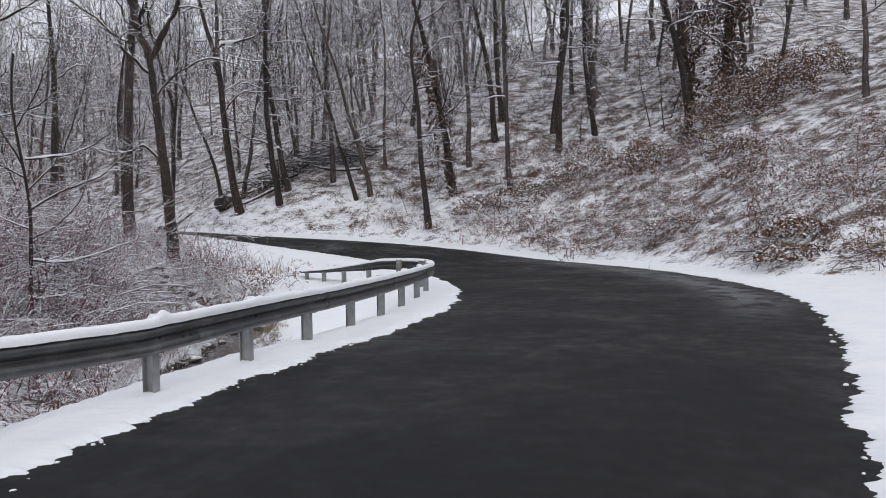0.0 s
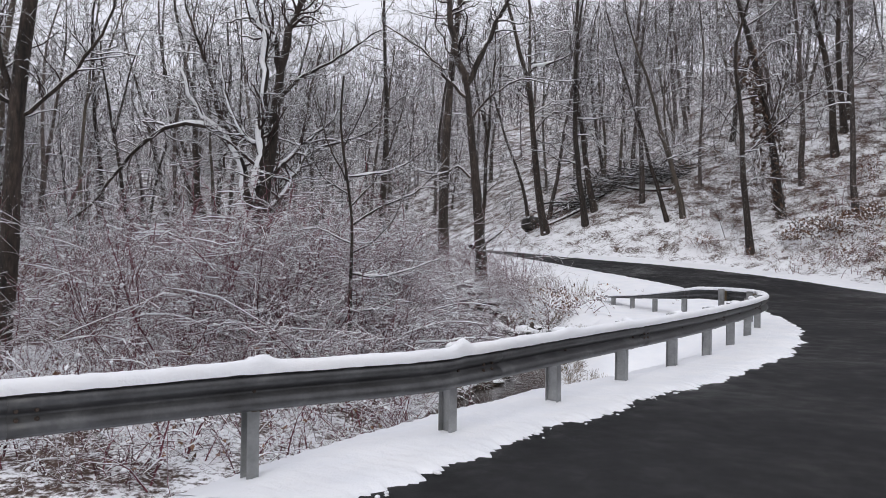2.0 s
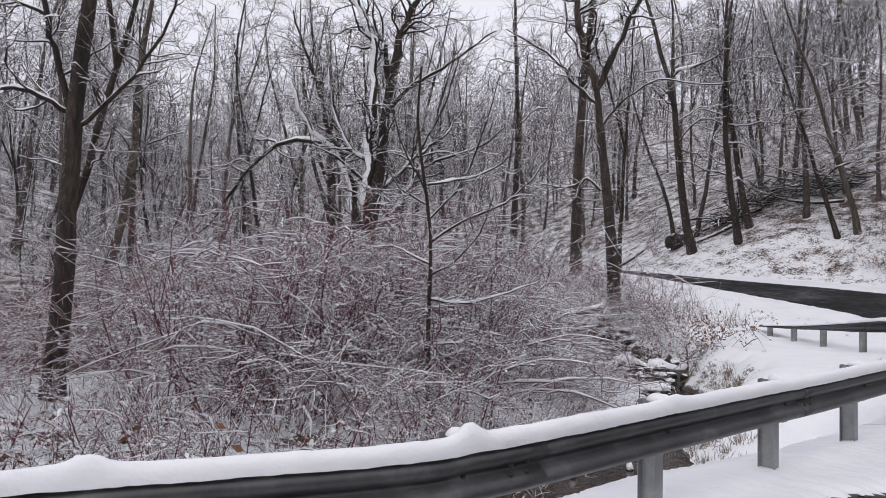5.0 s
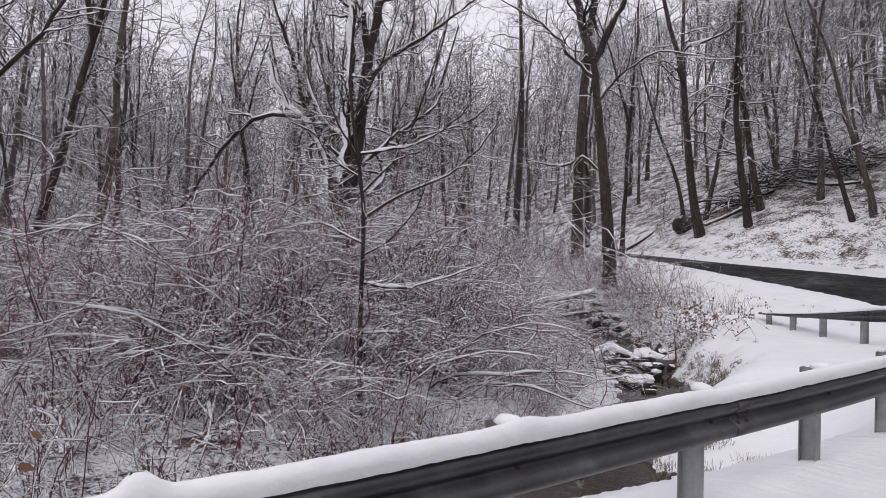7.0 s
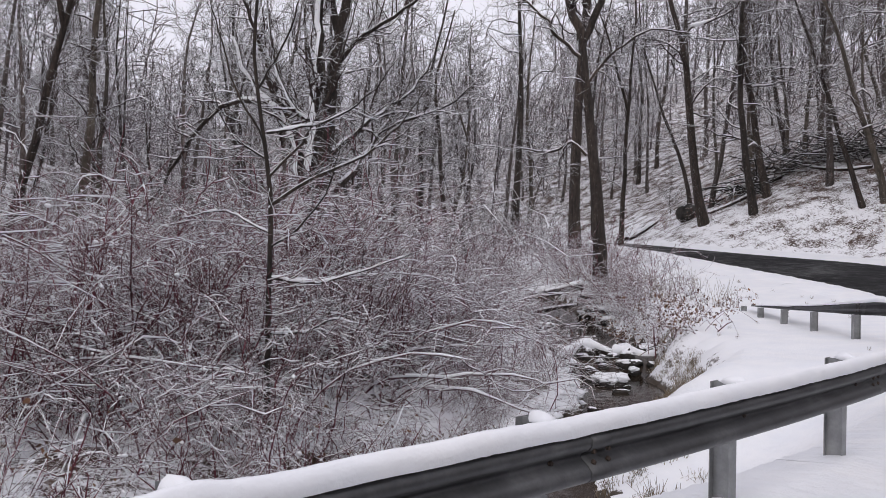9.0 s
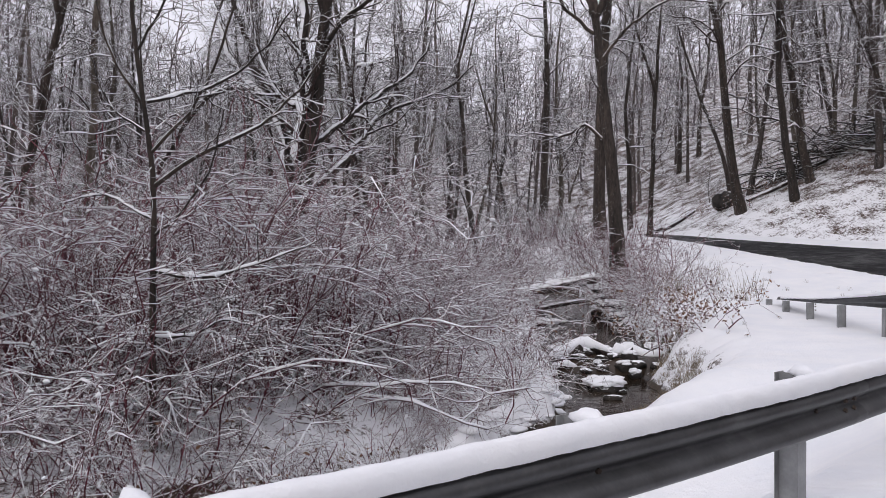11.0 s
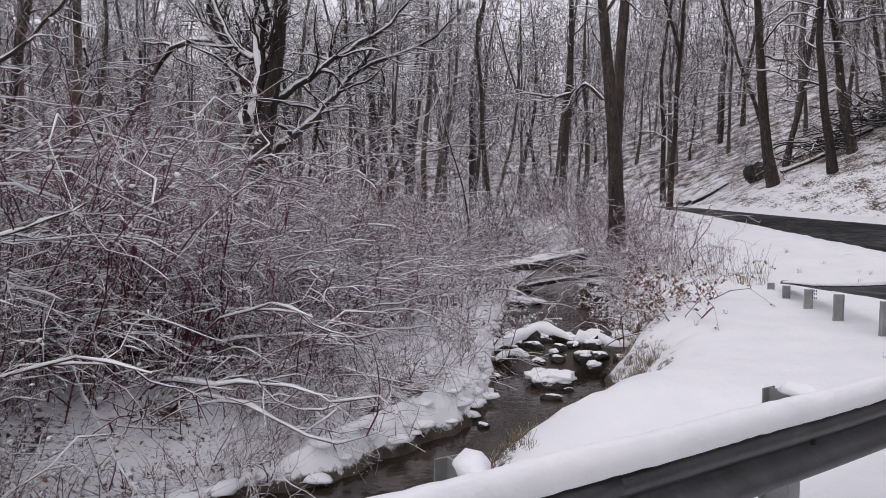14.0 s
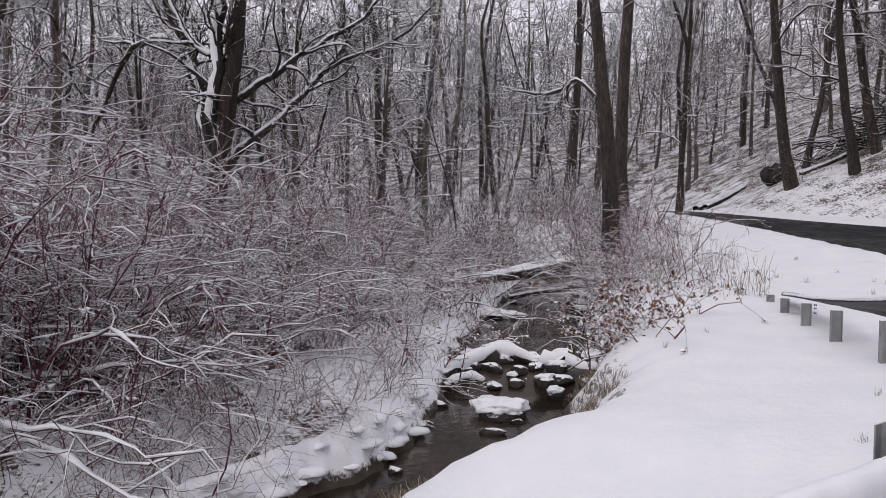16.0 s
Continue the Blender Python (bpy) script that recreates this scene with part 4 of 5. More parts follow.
# the sapling in front of the thicket
sx, sy = -1.06, 11.4
sz = ground_z(sx, sy)
HS = lambda *pts: [(px, py, pz - sz) for px, py, pz in pts]
limb_tree("sapling", sx, sy, sz, HS((0.02, 0, sz - 0.2), (0.0, 0, 0.6), (0.02, 0, 2.3), (-0.12, 0, 3.4), (-0.25, 0, 4.4), (-0.2, 0, 5.4)), 0.045,
          [(HS((0.04, 0, 2.3), (0.65, 0.05, 2.72), (1.3, 0.1, 3.0), (1.75, 0.15, 3.4), (2.15, 0.2, 3.95)), 0.03, 0.01),
           (HS((-0.05, 0, 3.3), (0.8, -0.05, 3.45), (1.35, -0.1, 3.75), (1.8, -0.1, 4.3)), 0.022, 0.008),
           (HS((0.0, 0, 1.28), (0.7, 0.1, 1.22), (1.4, 0.15, 1.42), (2.0, 0.2, 1.65)), 0.026, 0.008),
           (HS((0.0, 0, 0.5), (0.55, -0.1, 0.52), (0.95, -0.1, 0.72), (1.4, -0.15, 0.66)), 0.02, 0.007),
           (HS((0.0, 0, 2.9), (-0.6, 0.1, 3.3), (-1.0, 0.2, 4.1)), 0.02, 0.007),
           (HS((0.0, 0, 2.7), (0.5, 0.1, 3.3), (0.9, 0.15, 4.2), (1.2, 0.2, 5.3)), 0.022, 0.008),
           (HS((-0.1, 0, 3.2), (-0.5, -0.1, 4.0), (-0.9, 0.0, 5.2)), 0.02, 0.007),
           (HS((-0.2, 0, 3.9), (0.2, 0.1, 4.7), (0.5, 0.1, 5.7)), 0.018, 0.007),
           (HS((0.02, 0, 1.7), (0.5, -0.2, 2.0), (0.9, -0.3, 2.5), (1.1, -0.4, 3.1)), 0.018, 0.006),
           (HS((0.0, 0, 1.9), (-0.7, 0.1, 2.2), (-1.3, 0.1, 2.1)), 0.018, 0.006)],
          "slender dark sapling with snow-heaped side branches", 10, M_BARKDARK, twig_count=13, twig_reach=0.85, thick=1.2)

# ---------------------------------------------------------------- woodland
NAMED = [  # kind, x, y, turn, scale, lean (degrees about x, y)
    ("near1", 14.8, 48.2, 40, 1.05, (0, -7), "leaning grey tree at the foot of the snowy slope"),
    ("near0", 17.2, 46.4, 110, 0.95, (0, -5), "straight dark tree on the snowy slope above the road"),
    ("straight", 6.35, 43.9, 200, 1.3, (0, 0), "tall straight grey tree beside the creek"),
    ("near4", 9.0, 44.2, 10, 0.9, (0, -4), "slim leaning tree at the road edge"),
    ("near0", -1.9, 56, 60, 0.9, (0, -2), "grey tree on the flood plain"),
    ("straight", 3.05, 55.5, 300, 1.15, (0, 0), "thick pale tree on the flood plain"),
    ("near2", 4.1, 64.5, 130, 1.1, (0, 0), "slim grey tree beside a thicker one"),
    ("near1", -11.9, 62, 75, 1.2, (0, -3), "dark forked tree on the flood plain"),
    ("near0", -12.4, 73, 190, 1.3, (0, 0), "dark tree deep in the wood"),
    ("near2", 22.9, 42.8, 20, 0.9, (0, -8), "leaning tree above the roadside bank"),
    ("near4", 22.0, 43.3, 170, 0.9, (0, -11), "slim leaning tree above the roadside bank"),
    ("near0", 27.4, 38.5, 250, 1.15, (0, -14), "vine-hung leaning tree on the bank"),
    ("near3", 35.3, 43.7, 80, 1.0, (0, -4), "dark tree on the brushy slope"),
    ("near1", 39.1, 40.6, 290, 1.0, (0, -3), "dark tree on the brushy slope"),
    ("near0", 45.0, 31.4, 15, 1.5, (0, 0), "thick vine-covered tree on the slope"),
    ("near3", 49.6, 31.2, 95, 1.6, (0, -2), "thick vine-covered tree on the slope"),
    ("near2", -18.8, 34.5, 160, 1.15, (0, 8), "leaning tree at the edge of the thicket"),
    ("near4", -19.5, 31, 30, 1.2, (0, 10), "leaning dark tree deep in the thicket"),
]
for key, x, y, turn, sc, tilt, label in NAMED:
    plant(key, x, y, turn, sc, tilt, label)

rng = np.random.default_rng(77)
taken = [(a[1], a[2]) for a in NAMED] + [(-4.1, 25.7), (6.18, 31.7), (-7.82, 11.7), (-1.06, 11.4)]


def scatter(count, box4, gap, test, kinds, scale, label, lean=4, name="bare_tree", group="woodland trees", tries=40):
    xs = rng.uniform(box4[0], box4[1], count * tries)
    ys = rng.uniform(box4[2], box4[3], count * tries)
    z, zone, dl, dr, dc, on, right = ground(xs, ys)
    good = test(xs, ys, dl, dr, dc, on, right)
    left_over = count
    for x, y in zip(xs[good], ys[good]):
        if left_over == 0:
            break
        if all((x - a) ** 2 + (y - b) ** 2 > gap * gap for a, b in taken):
            taken.append((x, y))
            toward = -1 if x > 8 else 1
            plant(kinds[rng.integers(len(kinds))], x, y, rng.uniform(0, 360), rng.uniform(*scale), (rng.normal(0, lean), toward * lean * 0.4 + rng.normal(0, lean)), label, name, group=group)
            left_over -= 1


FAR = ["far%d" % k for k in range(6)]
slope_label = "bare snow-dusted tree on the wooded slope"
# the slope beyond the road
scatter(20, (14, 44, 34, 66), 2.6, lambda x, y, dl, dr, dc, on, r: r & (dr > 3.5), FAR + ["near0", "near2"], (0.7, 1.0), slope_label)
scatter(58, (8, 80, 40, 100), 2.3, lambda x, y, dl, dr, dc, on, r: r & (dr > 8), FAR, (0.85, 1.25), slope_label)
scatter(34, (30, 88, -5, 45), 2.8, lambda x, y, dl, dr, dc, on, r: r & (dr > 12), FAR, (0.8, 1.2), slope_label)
# the flood plain and the rise behind it
plain_label = "bare snow-dusted tree on the wooded flood plain"
scatter(15, (-36, 4, 34, 70), 2.5, lambda x, y, dl, dr, dc, on, r: ~r & ~on & (dl > 3) & (dc > 1.5), FAR + ["near4"], (0.7, 1.05), plain_label)
scatter(30, (-60, 14, 62, 104), 2.3, lambda x, y, dl, dr, dc, on, r: ~on & (dl > 3) & (dr > 3), FAR, (0.9, 1.3), plain_label)
scatter(20, (-50, -10, 14, 46), 2.6, lambda x, y, dl, dr, dc, on, r: ~r & (dc > 4) & ((y > 29) | (x < -26)), FAR + ["near2"], (0.7, 1.0), plain_label)
scatter(16, (-12, 13, 58, 100), 2.0, lambda x, y, dl, dr, dc, on, r: ~on & (dl > 2.5) & (dr > 2.5), FAR, (0.85, 1.2), plain_label)
# slim understorey
POLES = ["pole0", "pole1", "pole2"]
scatter(10, (-26, 3, 26, 52), 1.3, lambda x, y, dl, dr, dc, on, r: ~r & ~on & (dl > 3) & (dc > 2), POLES, (0.7, 1.2), "slim bare sapling dusted with snow", 7, "sapling", "understorey saplings")
scatter(16, (12, 52, 30, 66), 1.3, lambda x, y, dl, dr, dc, on, r: r & (dr > 2.5), POLES, (0.6, 1.2), "slim bare sapling on the snowy slope", 8, "sapling", "understorey saplings")

# ---------------------------------------------------------------- thicket
for k in range(5):
    shrub_mesh("arch%d" % k, 100 + k, 15, 4.0, 0.18, 1.7, lean=(0.6, -0.25), twigs=8, thick=0.018, rise=1.4, out=0.45, snow=1.45, n=11, fine_twigs=3, sway=0.085, clots=60)
for k in range(5):
    shrub_mesh("tall%d" % k, 120 + k, 15, 3.8, 0.085, 1.9, lean=(0.1, -0.05), twigs=7, thick=0.015, n=8, rise=1.45, out=0.65, snow=1.35, sway=0.14, fine_twigs=4, clots=80)
for k in range(3):
    shrub_mesh("low%d" % k, 140 + k, 13, 1.1, 0.2, 0.9, twigs=3, thick=0.011, leaves=24, rise=0.9, n=5, snow=1.4, sway=0.12, fine_twigs=2, clots=45)
for k in range(4):
    shrub_mesh("bramble%d" % k, 160 + k, 14, 1.7, 0.22, 1.6, twigs=3, thick=0.013, leaves=430, rise=0.9, snow=1.0, leaf=0.042, n=6, fine_twigs=1, sway=0.12)
for k in range(4):
    shrub_mesh("mid%d" % k, 150 + k, 14, 3.0, 0.12, 1.9, lean=(0.15, -0.1), twigs=6, thick=0.02, rise=1.1, out=0.8, snow=1.2, n=6, fine_twigs=2, sway=0.12)
MID = ["mid%d" % k for k in range(4)]

rs = np.random.default_rng(31)


def thicket(count, box4, kinds, scale, test, label, group, gap=0.0, sink=0.05, tall=None):
    """Shrubs spread over a stretch of the plan; tall gives the height their canes reach at a place."""
    xs, ys = rs.uniform(box4[0], box4[1], count * 60), rs.uniform(box4[2], box4[3], count * 60)
    z, zone, dl, dr, dc, on, right = ground(xs, ys)
    good = test(xs, ys, dl, dr, dc, on, right)
    put = []
    for x, y in zip(xs[good], ys[good]):
        if len(put) == count:
            break
        # a snowy clearing stays open between the thicket and the creek
        if tall and x > -0.3 - 0.75 * (y - 10.7) and y < 14.2:
            continue
        if all((x - a) ** 2 + (y - b) ** 2 > gap * gap for a, b in put):
            put.append((x, y))
            t = rs.uniform(-50, 50) if kinds[0].startswith("arch") else rs.uniform(0, 360)
            kind = kinds[rs.integers(len(kinds))]
            k = rs.uniform(*scale)
            if tall:
                k *= min(max(float(tall(x, y)) - ground_z(x, y), 0.6) / SHRUB_HIGH[kind], 1.25)
            shrub(kind, x, y, t, k, label, group, sink)


ARCH, TALL, LOW, BRAMBLE = ["arch%d" % k for k in range(5)], ["tall%d" % k for k in range(5)], ["low%d" % k for k in range(3)], ["bramble%d" % k for k in range(4)]
cxl = lambda y: np.interp(y, C_LINE[:, 1], C_LINE[:, 0])
# the thicket's top is a long dome that sinks towards the creek and the road
dome = lambda x, y: 0.8 + 2.0 * ease(-x, -1.6, 2.6) * ease(y, 9.0, 12.5) * (1 - 0.35 * ease(y, 15, 19)) - 0.7 * ease(-x, 6, 9.5) - 0.9 * ease(-y, -11.5, -8.0) + 0.2 * ease(y, 18, 23)
thicket(46, (-6, 4, 12, 25), ARCH, (0.75, 1.08), lambda x, y, dl, dr, dc, on, r: (x < cxl(y)) & (dc > 3.5 - 0.6 * ease(y, 18, 19.5)) & (dc < 7.5) & (y > 0.25 * x + 13.1), "leafless shrub of arching reddish canes loaded with snow", "creekside thicket", 0.9, tall=dome)
thicket(8, (-4, 3.4, 13, 20), ARCH, (0.75, 1.0), lambda x, y, dl, dr, dc, on, r: (x < cxl(y)) & (dc > 3.0) & (dc < 4.2) & (y > 0.25 * x + 13.0), "low shrub of drooping canes heaped with snow", "creekside thicket", 0.7, tall=lambda x, y: 0.1 + 0.3 * ease(y, 15, 19))
thicket(42, (-12, -0.6, 10, 22), TALL, (0.8, 1.1), lambda x, y, dl, dr, dc, on, r: (x < cxl(y)) & (dc > 3.8) & (y > 0.3 * (x + 6) + 11.0) & ((x < -1.8) | (y > 15)), "tall leafless thicket shrub laced with snow", "creekside thicket", 1.15, tall=dome)
thicket(38, (-18, 5, 21, 46), MID, (0.75, 1.15), lambda x, y, dl, dr, dc, on, r: (x < cxl(y)) & (dc > 2.9 - 1.3 * ease(y, 29, 33)), "snowy leafless shrub on the flood plain", "flood plain shrubs", 1.5)
thicket(34, (-14, 0.5, 4.0, 11.5), TALL + ARCH, (0.7, 1.1), lambda x, y, dl, dr, dc, on, r: (x < cxl(y)) & (dc > 1.5) & (dl > 3.0), "snowy leafless shrub by the creek", "creekside thicket", 1.25, tall=lambda x, y: 0.25 + 0.5 * ease(-x, 2, 8))
thicket(34, (-9, 4.5, 4, 23), LOW, (0.6, 1.1), lambda x, y, dl, dr, dc, on, r: (x < cxl(y)) & (dc > 1.1) & (dl > 2.4) & ((dc < 3.4) | (y < 12)) & ((y < 13.2) | (y > 18.2) | (dc > 2.3)), "low snow-clotted twiggy growth on the bank", "bank growth", 0.6)
thicket(12, (-5, -0.3, 9.4, 12.6), TALL, (0.75, 1.05), lambda x, y, dl, dr, dc, on, r: (x < cxl(y)) & (dc > 1.9) & (dl > 3.6) & (y > 8.6 - 0.5 * x), "snowy leafless shrub by the creek", "creekside thicket", 0.9, tall=lambda x, y: 0.7 + 1.6 * ease(-x, 0.6, 3.2))
thicket(40, (-3.5, 3.2, 10.5, 16.5), LOW, (0.55, 1.0), lambda x, y, dl, dr, dc, on, r: (x < cxl(y)) & (dc > 1.0) & (dc < 4.2) & ((dc > 2.3) | (y < 13.0)) & ((x > 0.9) | (x < -0.8) | (y < 12)), "low snow-clotted twiggy growth on the bank", "bank growth", 0.45)
thicket(26, (-7, 0.8, 4.4, 9.5), LOW, (0.8, 1.4), lambda x, y, dl, dr, dc, on, r: (dl > 2.6) & ((x < cxl(y) - 1.2) | (dc > 1.3)), "low snow-clotted twiggy growth below the rail", "bank growth", 0.6)
thicket(18, (1, 4.5, 18.6, 28), LOW, (0.8, 1.3), lambda x, y, dl, dr, dc, on, r: (x < cxl(y)) & (dc > 1.15) & (dc < 2.4), "low snow-clotted twiggy growth over the water", "bank growth", 0.5)
thicket(12, (-1, 3.4, 29.8, 35), MID, (0.5, 0.8), lambda x, y, dl, dr, dc, on, r: (x < cxl(y)) & (dc > 1.0), "snowy leafless shrub behind the fallen log", "flood plain shrubs", 0.8)
# scrub farther back on the flood plain, in the haze-paled twig colour
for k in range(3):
    shrub_mesh("scrub%d" % k, 180 + k, 16, 3.0, 0.1, 2.2, twigs=5, thick=0.024, rise=1.2, out=0.8, snow=0, n=6, mat=M_TWIGHAZE, fine_twigs=2, sway=0.14)
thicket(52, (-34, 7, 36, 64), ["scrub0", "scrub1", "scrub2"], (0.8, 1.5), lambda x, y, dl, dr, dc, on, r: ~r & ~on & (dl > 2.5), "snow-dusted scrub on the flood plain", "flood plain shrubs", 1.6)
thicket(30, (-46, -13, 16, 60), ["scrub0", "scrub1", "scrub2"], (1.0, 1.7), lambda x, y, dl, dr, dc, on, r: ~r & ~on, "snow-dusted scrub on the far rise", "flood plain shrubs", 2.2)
thicket(34, (10, 60, 40, 84), ["scrub0", "scrub1", "scrub2"], (0.6, 1.1), lambda x, y, dl, dr, dc, on, r: r & (dr > 4), "snow-dusted scrub on the wooded slope", "slope scrub", 2.5)
# right bank of the creek
thicket(24, (5, 9, 20, 34), LOW + ["bramble0"], (0.8, 1.2), lambda x, y, dl, dr, dc, on, r: (x > cxl(y)) & (dc > 1.2) & (dc < 2.3), "snowy bank shrub overhanging the creek", "bank growth", 0.6)
thicket(20, (5, 9.5, 25.5, 42), MID, (0.5, 0.8), lambda x, y, dl, dr, dc, on, r: (x > cxl(y)) & (dc > 1.5) & (dc < 3.9) & (dl > 3.5), "pale weedy shrub beside the roadside tree", "bank growth", 0.8)
thicket(24, (-1, 8.5, 32, 47), MID, (0.55, 0.95), lambda x, y, dl, dr, dc, on, r: ~on & ~r & (dl > 2.5) & ((dc > 1.4) | (y > 35.5)), "snowy leafless shrub where the creek bends away", "flood plain shrubs", 1.0)
# canes that droop from the road side over the water
for x, y, turn, k in ((6.5, 22.6, 150, 0.42), (6.6, 24.0, 175, 0.5), (6.3, 25.4, 140, 0.48), (6.5, 26.8, 190, 0.5), (6.1, 28.0, 165, 0.42), (7.1, 25.0, 200, 0.45)):
    shrub("arch%d" % (int(turn) % 5), x, y, turn, k, "shrub of drooping canes heaped with snow over the water", "bank growth", 0.05)
# small drooping shrubs before the thicket
for x, y, turn, k in ((2.0, 14.4, -20, 0.4), (1.5, 13.6, 30, 0.36), (2.3, 15.3, -45, 0.42), (1.1, 14.5, 10, 0.45), (2.7, 16.4, -10, 0.4), (1.9, 13.0, -30, 0.28), (1.6, 15.4, 0, 0.5), (3.0, 17.6, 20, 0.4)):
    shrub("arch%d" % (int(abs(turn)) % 5), x, y, turn, k, "small drooping shrub clotted with snow", "bank growth", 0.05)
# brush on the slope
thicket(124, (14, 46, -2, 46), BRAMBLE, (0.8, 1.5), lambda x, y, dl, dr, dc, on, r: r & (dr > 2.0 + 4 * ease(-y, -9, -1)) & (dr < 15) & (y < 40), "brown bramble mound with dead leaves under snow", "slope brambles", 1.1)
thicket(26, (12, 40, 38, 62), BRAMBLE, (0.6, 1.0), lambda x, y, dl, dr, dc, on, r: r & (dr > 3.5) & (dr < 14), "low brown brush on the snowy slope", "slope brambles", 1.8)

# woods on the rise beyond, too far off to tell tree from tree; haze is in their colour
rw = np.random.default_rng(91)
wood = Tubes()
for k in range(620):
    if k < 430:
        x, y = rw.uniform(-120, 95), 100 + 75 * rw.random() ** 1.3
    else:
        x, y = -32 - 60 * rw.random() ** 1.3, rw.uniform(12, 105)
    h, z = rw.uniform(15, 24), ground_z(x, y)
    line = bend(rw, (x, y, z - 0.3), (rw.normal(0, 0.06), rw.normal(0, 0.06), 1), h, 5, 0.1)
    wood.add(line, np.array([1.0, 0.85, 0.65, 0.4, 0.15]) * rw.uniform(0.07, 0.17), 3)
    for _ in range(15):
        p, d = along(line, rw.uniform(0.2, 0.98))
        b = bend(rw, p, (rw.normal(), rw.normal(), rw.uniform(0.2, 1.2)), rw.uniform(2, 4.6), 3, 0.3)
        wood.add(b, np.array([0.07, 0.05, 0.03]), 3)
        for _ in range(3):
            p, d = along(b, rw.uniform(0.3, 1.0))
            wood.add(bend(rw, p, rw.normal(0, 1, 3) + np.array([0, 0, 0.4]), rw.uniform(0.9, 2.2), 2), np.array([0.04, 0.028]), 3)
far_woods = new("far_woods", wood.mesh("far_woods", [M_WOODHAZE]))
tagged(far_woods, "distant bare woods dusted with snow on the rise, coloured paler and greyer for haze", "woods", kind="stuff")

# ---------------------------------------------------------------- creek and slope details


def rock(name, x, y, z, size, turn, seed, label, mat, category="rock", group=""):
    rng = np.random.default_rng(seed)
    bm = bmesh.new()
    bmesh.ops.create_icosphere(bm, subdivisions=3, radius=1)
    cuts = [(Vector(rng.normal(size=3)).normalized(), rng.uniform(0.55, 0.95)) for _ in range(9)]
    for v in bm.verts:
        c = v.co.copy()
        for nrm, far in cuts:
            over = c.dot(nrm) - far
            if over > 0:
                c -= nrm * over * 0.9
        c *= 1 + 0.05 * math.sin(9 * c.x + seed) * math.sin(8 * c.y + 2 * c.z)
        v.co = Vector((c.x * size[0], c.y * size[1], c.z * size[2]))
    me = bpy.data.meshes.new(name)
    bm.to_mesh(me)
    bm.free()
    me.materials.append(mat)
    o = new(name, me)
    o.matrix_basis = pose(x, y, z, 0, 0, turn)
    return tagged(o, label, category, group)


def log(name, pts, r0, r1, label, seed=0, snow=0.8, mat=None):
    """A fallen trunk with snow lying along it."""
    e = new(name)
    e.location = pts[0]
    p = smooth_line3(pts, 14) - np.array(pts[0])
    t = Tubes()
    rng = np.random.default_rng(seed)
    r = np.linspace(r0, r1, 14) * (1 + rng.normal(0, 0.05, 14))
    t.add(p, r, 9)
    o = new("trunk", t.mesh("trunk", [mat or M_BARKDARK, M_SNOWCAP]))
    o.parent = e
    s = Tubes()
    q = p[1:-1] + np.array([0, 0, 1]) * (r[1:-1] * 0.72)[:, None]
    s.add(q, r[1:-1] * snow * (1 + rng.normal(0, 0.12, 12)) * np.r_[0.5, np.ones(10), 0.5], 8, mat=1)
    o = new("snow", s.mesh("snow", [M_SNOWCAP, M_SNOWCAP]))
    o.parent = e
    tagged(o, "rounded snow along the log")
    return tagged(e, label, "log")


log("fallen_log", [(0.6, 28.6, -0.52), (2.0, 28.9, -0.24), (3.3, 29.0, -0.02), (5.2, 29.1, 0.4)], 0.14, 0.2, "dark fallen log with thick snow lying across the creek", 1, 0.62)
log("fallen_log", [(2.2, 27.0, -0.85), (3.0, 27.9, -0.6), (3.6, 28.8, -0.2)], 0.05, 0.04, "thin snowy branch hanging from the log into the water", 2)
log("fallen_log", [(3.2, 29.6, -0.75), (4.2, 29.8, -0.55), (5.3, 30.2, -0.4)], 0.09, 0.07, "dark branch jammed beneath a fallen log", 6, 0.45)
# the snowy bar of drift wood and stones
log("drift_log", [(3.5, 20.1, -1.15), (3.85, 20.4, -1.0), (4.1, 20.7, -0.9), (4.35, 21.0, -0.83), (4.72, 20.95, -0.88), (5.15, 20.95, -1.08)], 0.1, 0.08, "snow-heaped drift branch arching across the creek", 3, 1.35)
log("drift_log", [(5.0, 20.9, -1.1), (5.3, 21.0, -1.02), (5.6, 21.1, -1.0), (5.98, 20.9, -1.12), (6.25, 21.0, -1.05), (6.55, 21.2, -0.9)], 0.11, 0.09, "snow-heaped drift branch lying against the bank", 4, 1.4)
log("drift_log", [(3.6, 19.9, -1.3), (3.95, 20.2, -1.2), (4.3, 20.3, -1.3)], 0.08, 0.06, "short snowy branch in the creek bed", 5, 1.2)
log("drift_log", [(4.5, 20.3, -1.33), (4.75, 20.5, -1.24), (5.0, 20.35, -1.28), (5.2, 20.6, -1.2)], 0.06, 0.05, "short snowy branch in the creek bed", 9, 1.2)
log("drift_log", [(4.2, 20.7, -1.35), (4.6, 21.2, -1.15), (4.9, 21.3, -1.3)], 0.12, 0.1, "dark sodden branch jammed under the drift", 10, 0.3)
log("drift_log", [(5.2, 21.2, -1.35), (5.8, 21.2, -1.2), (6.3, 21.3, -1.2)], 0.16, 0.12, "dark sodden branch jammed under the drift", 11, 0.3)
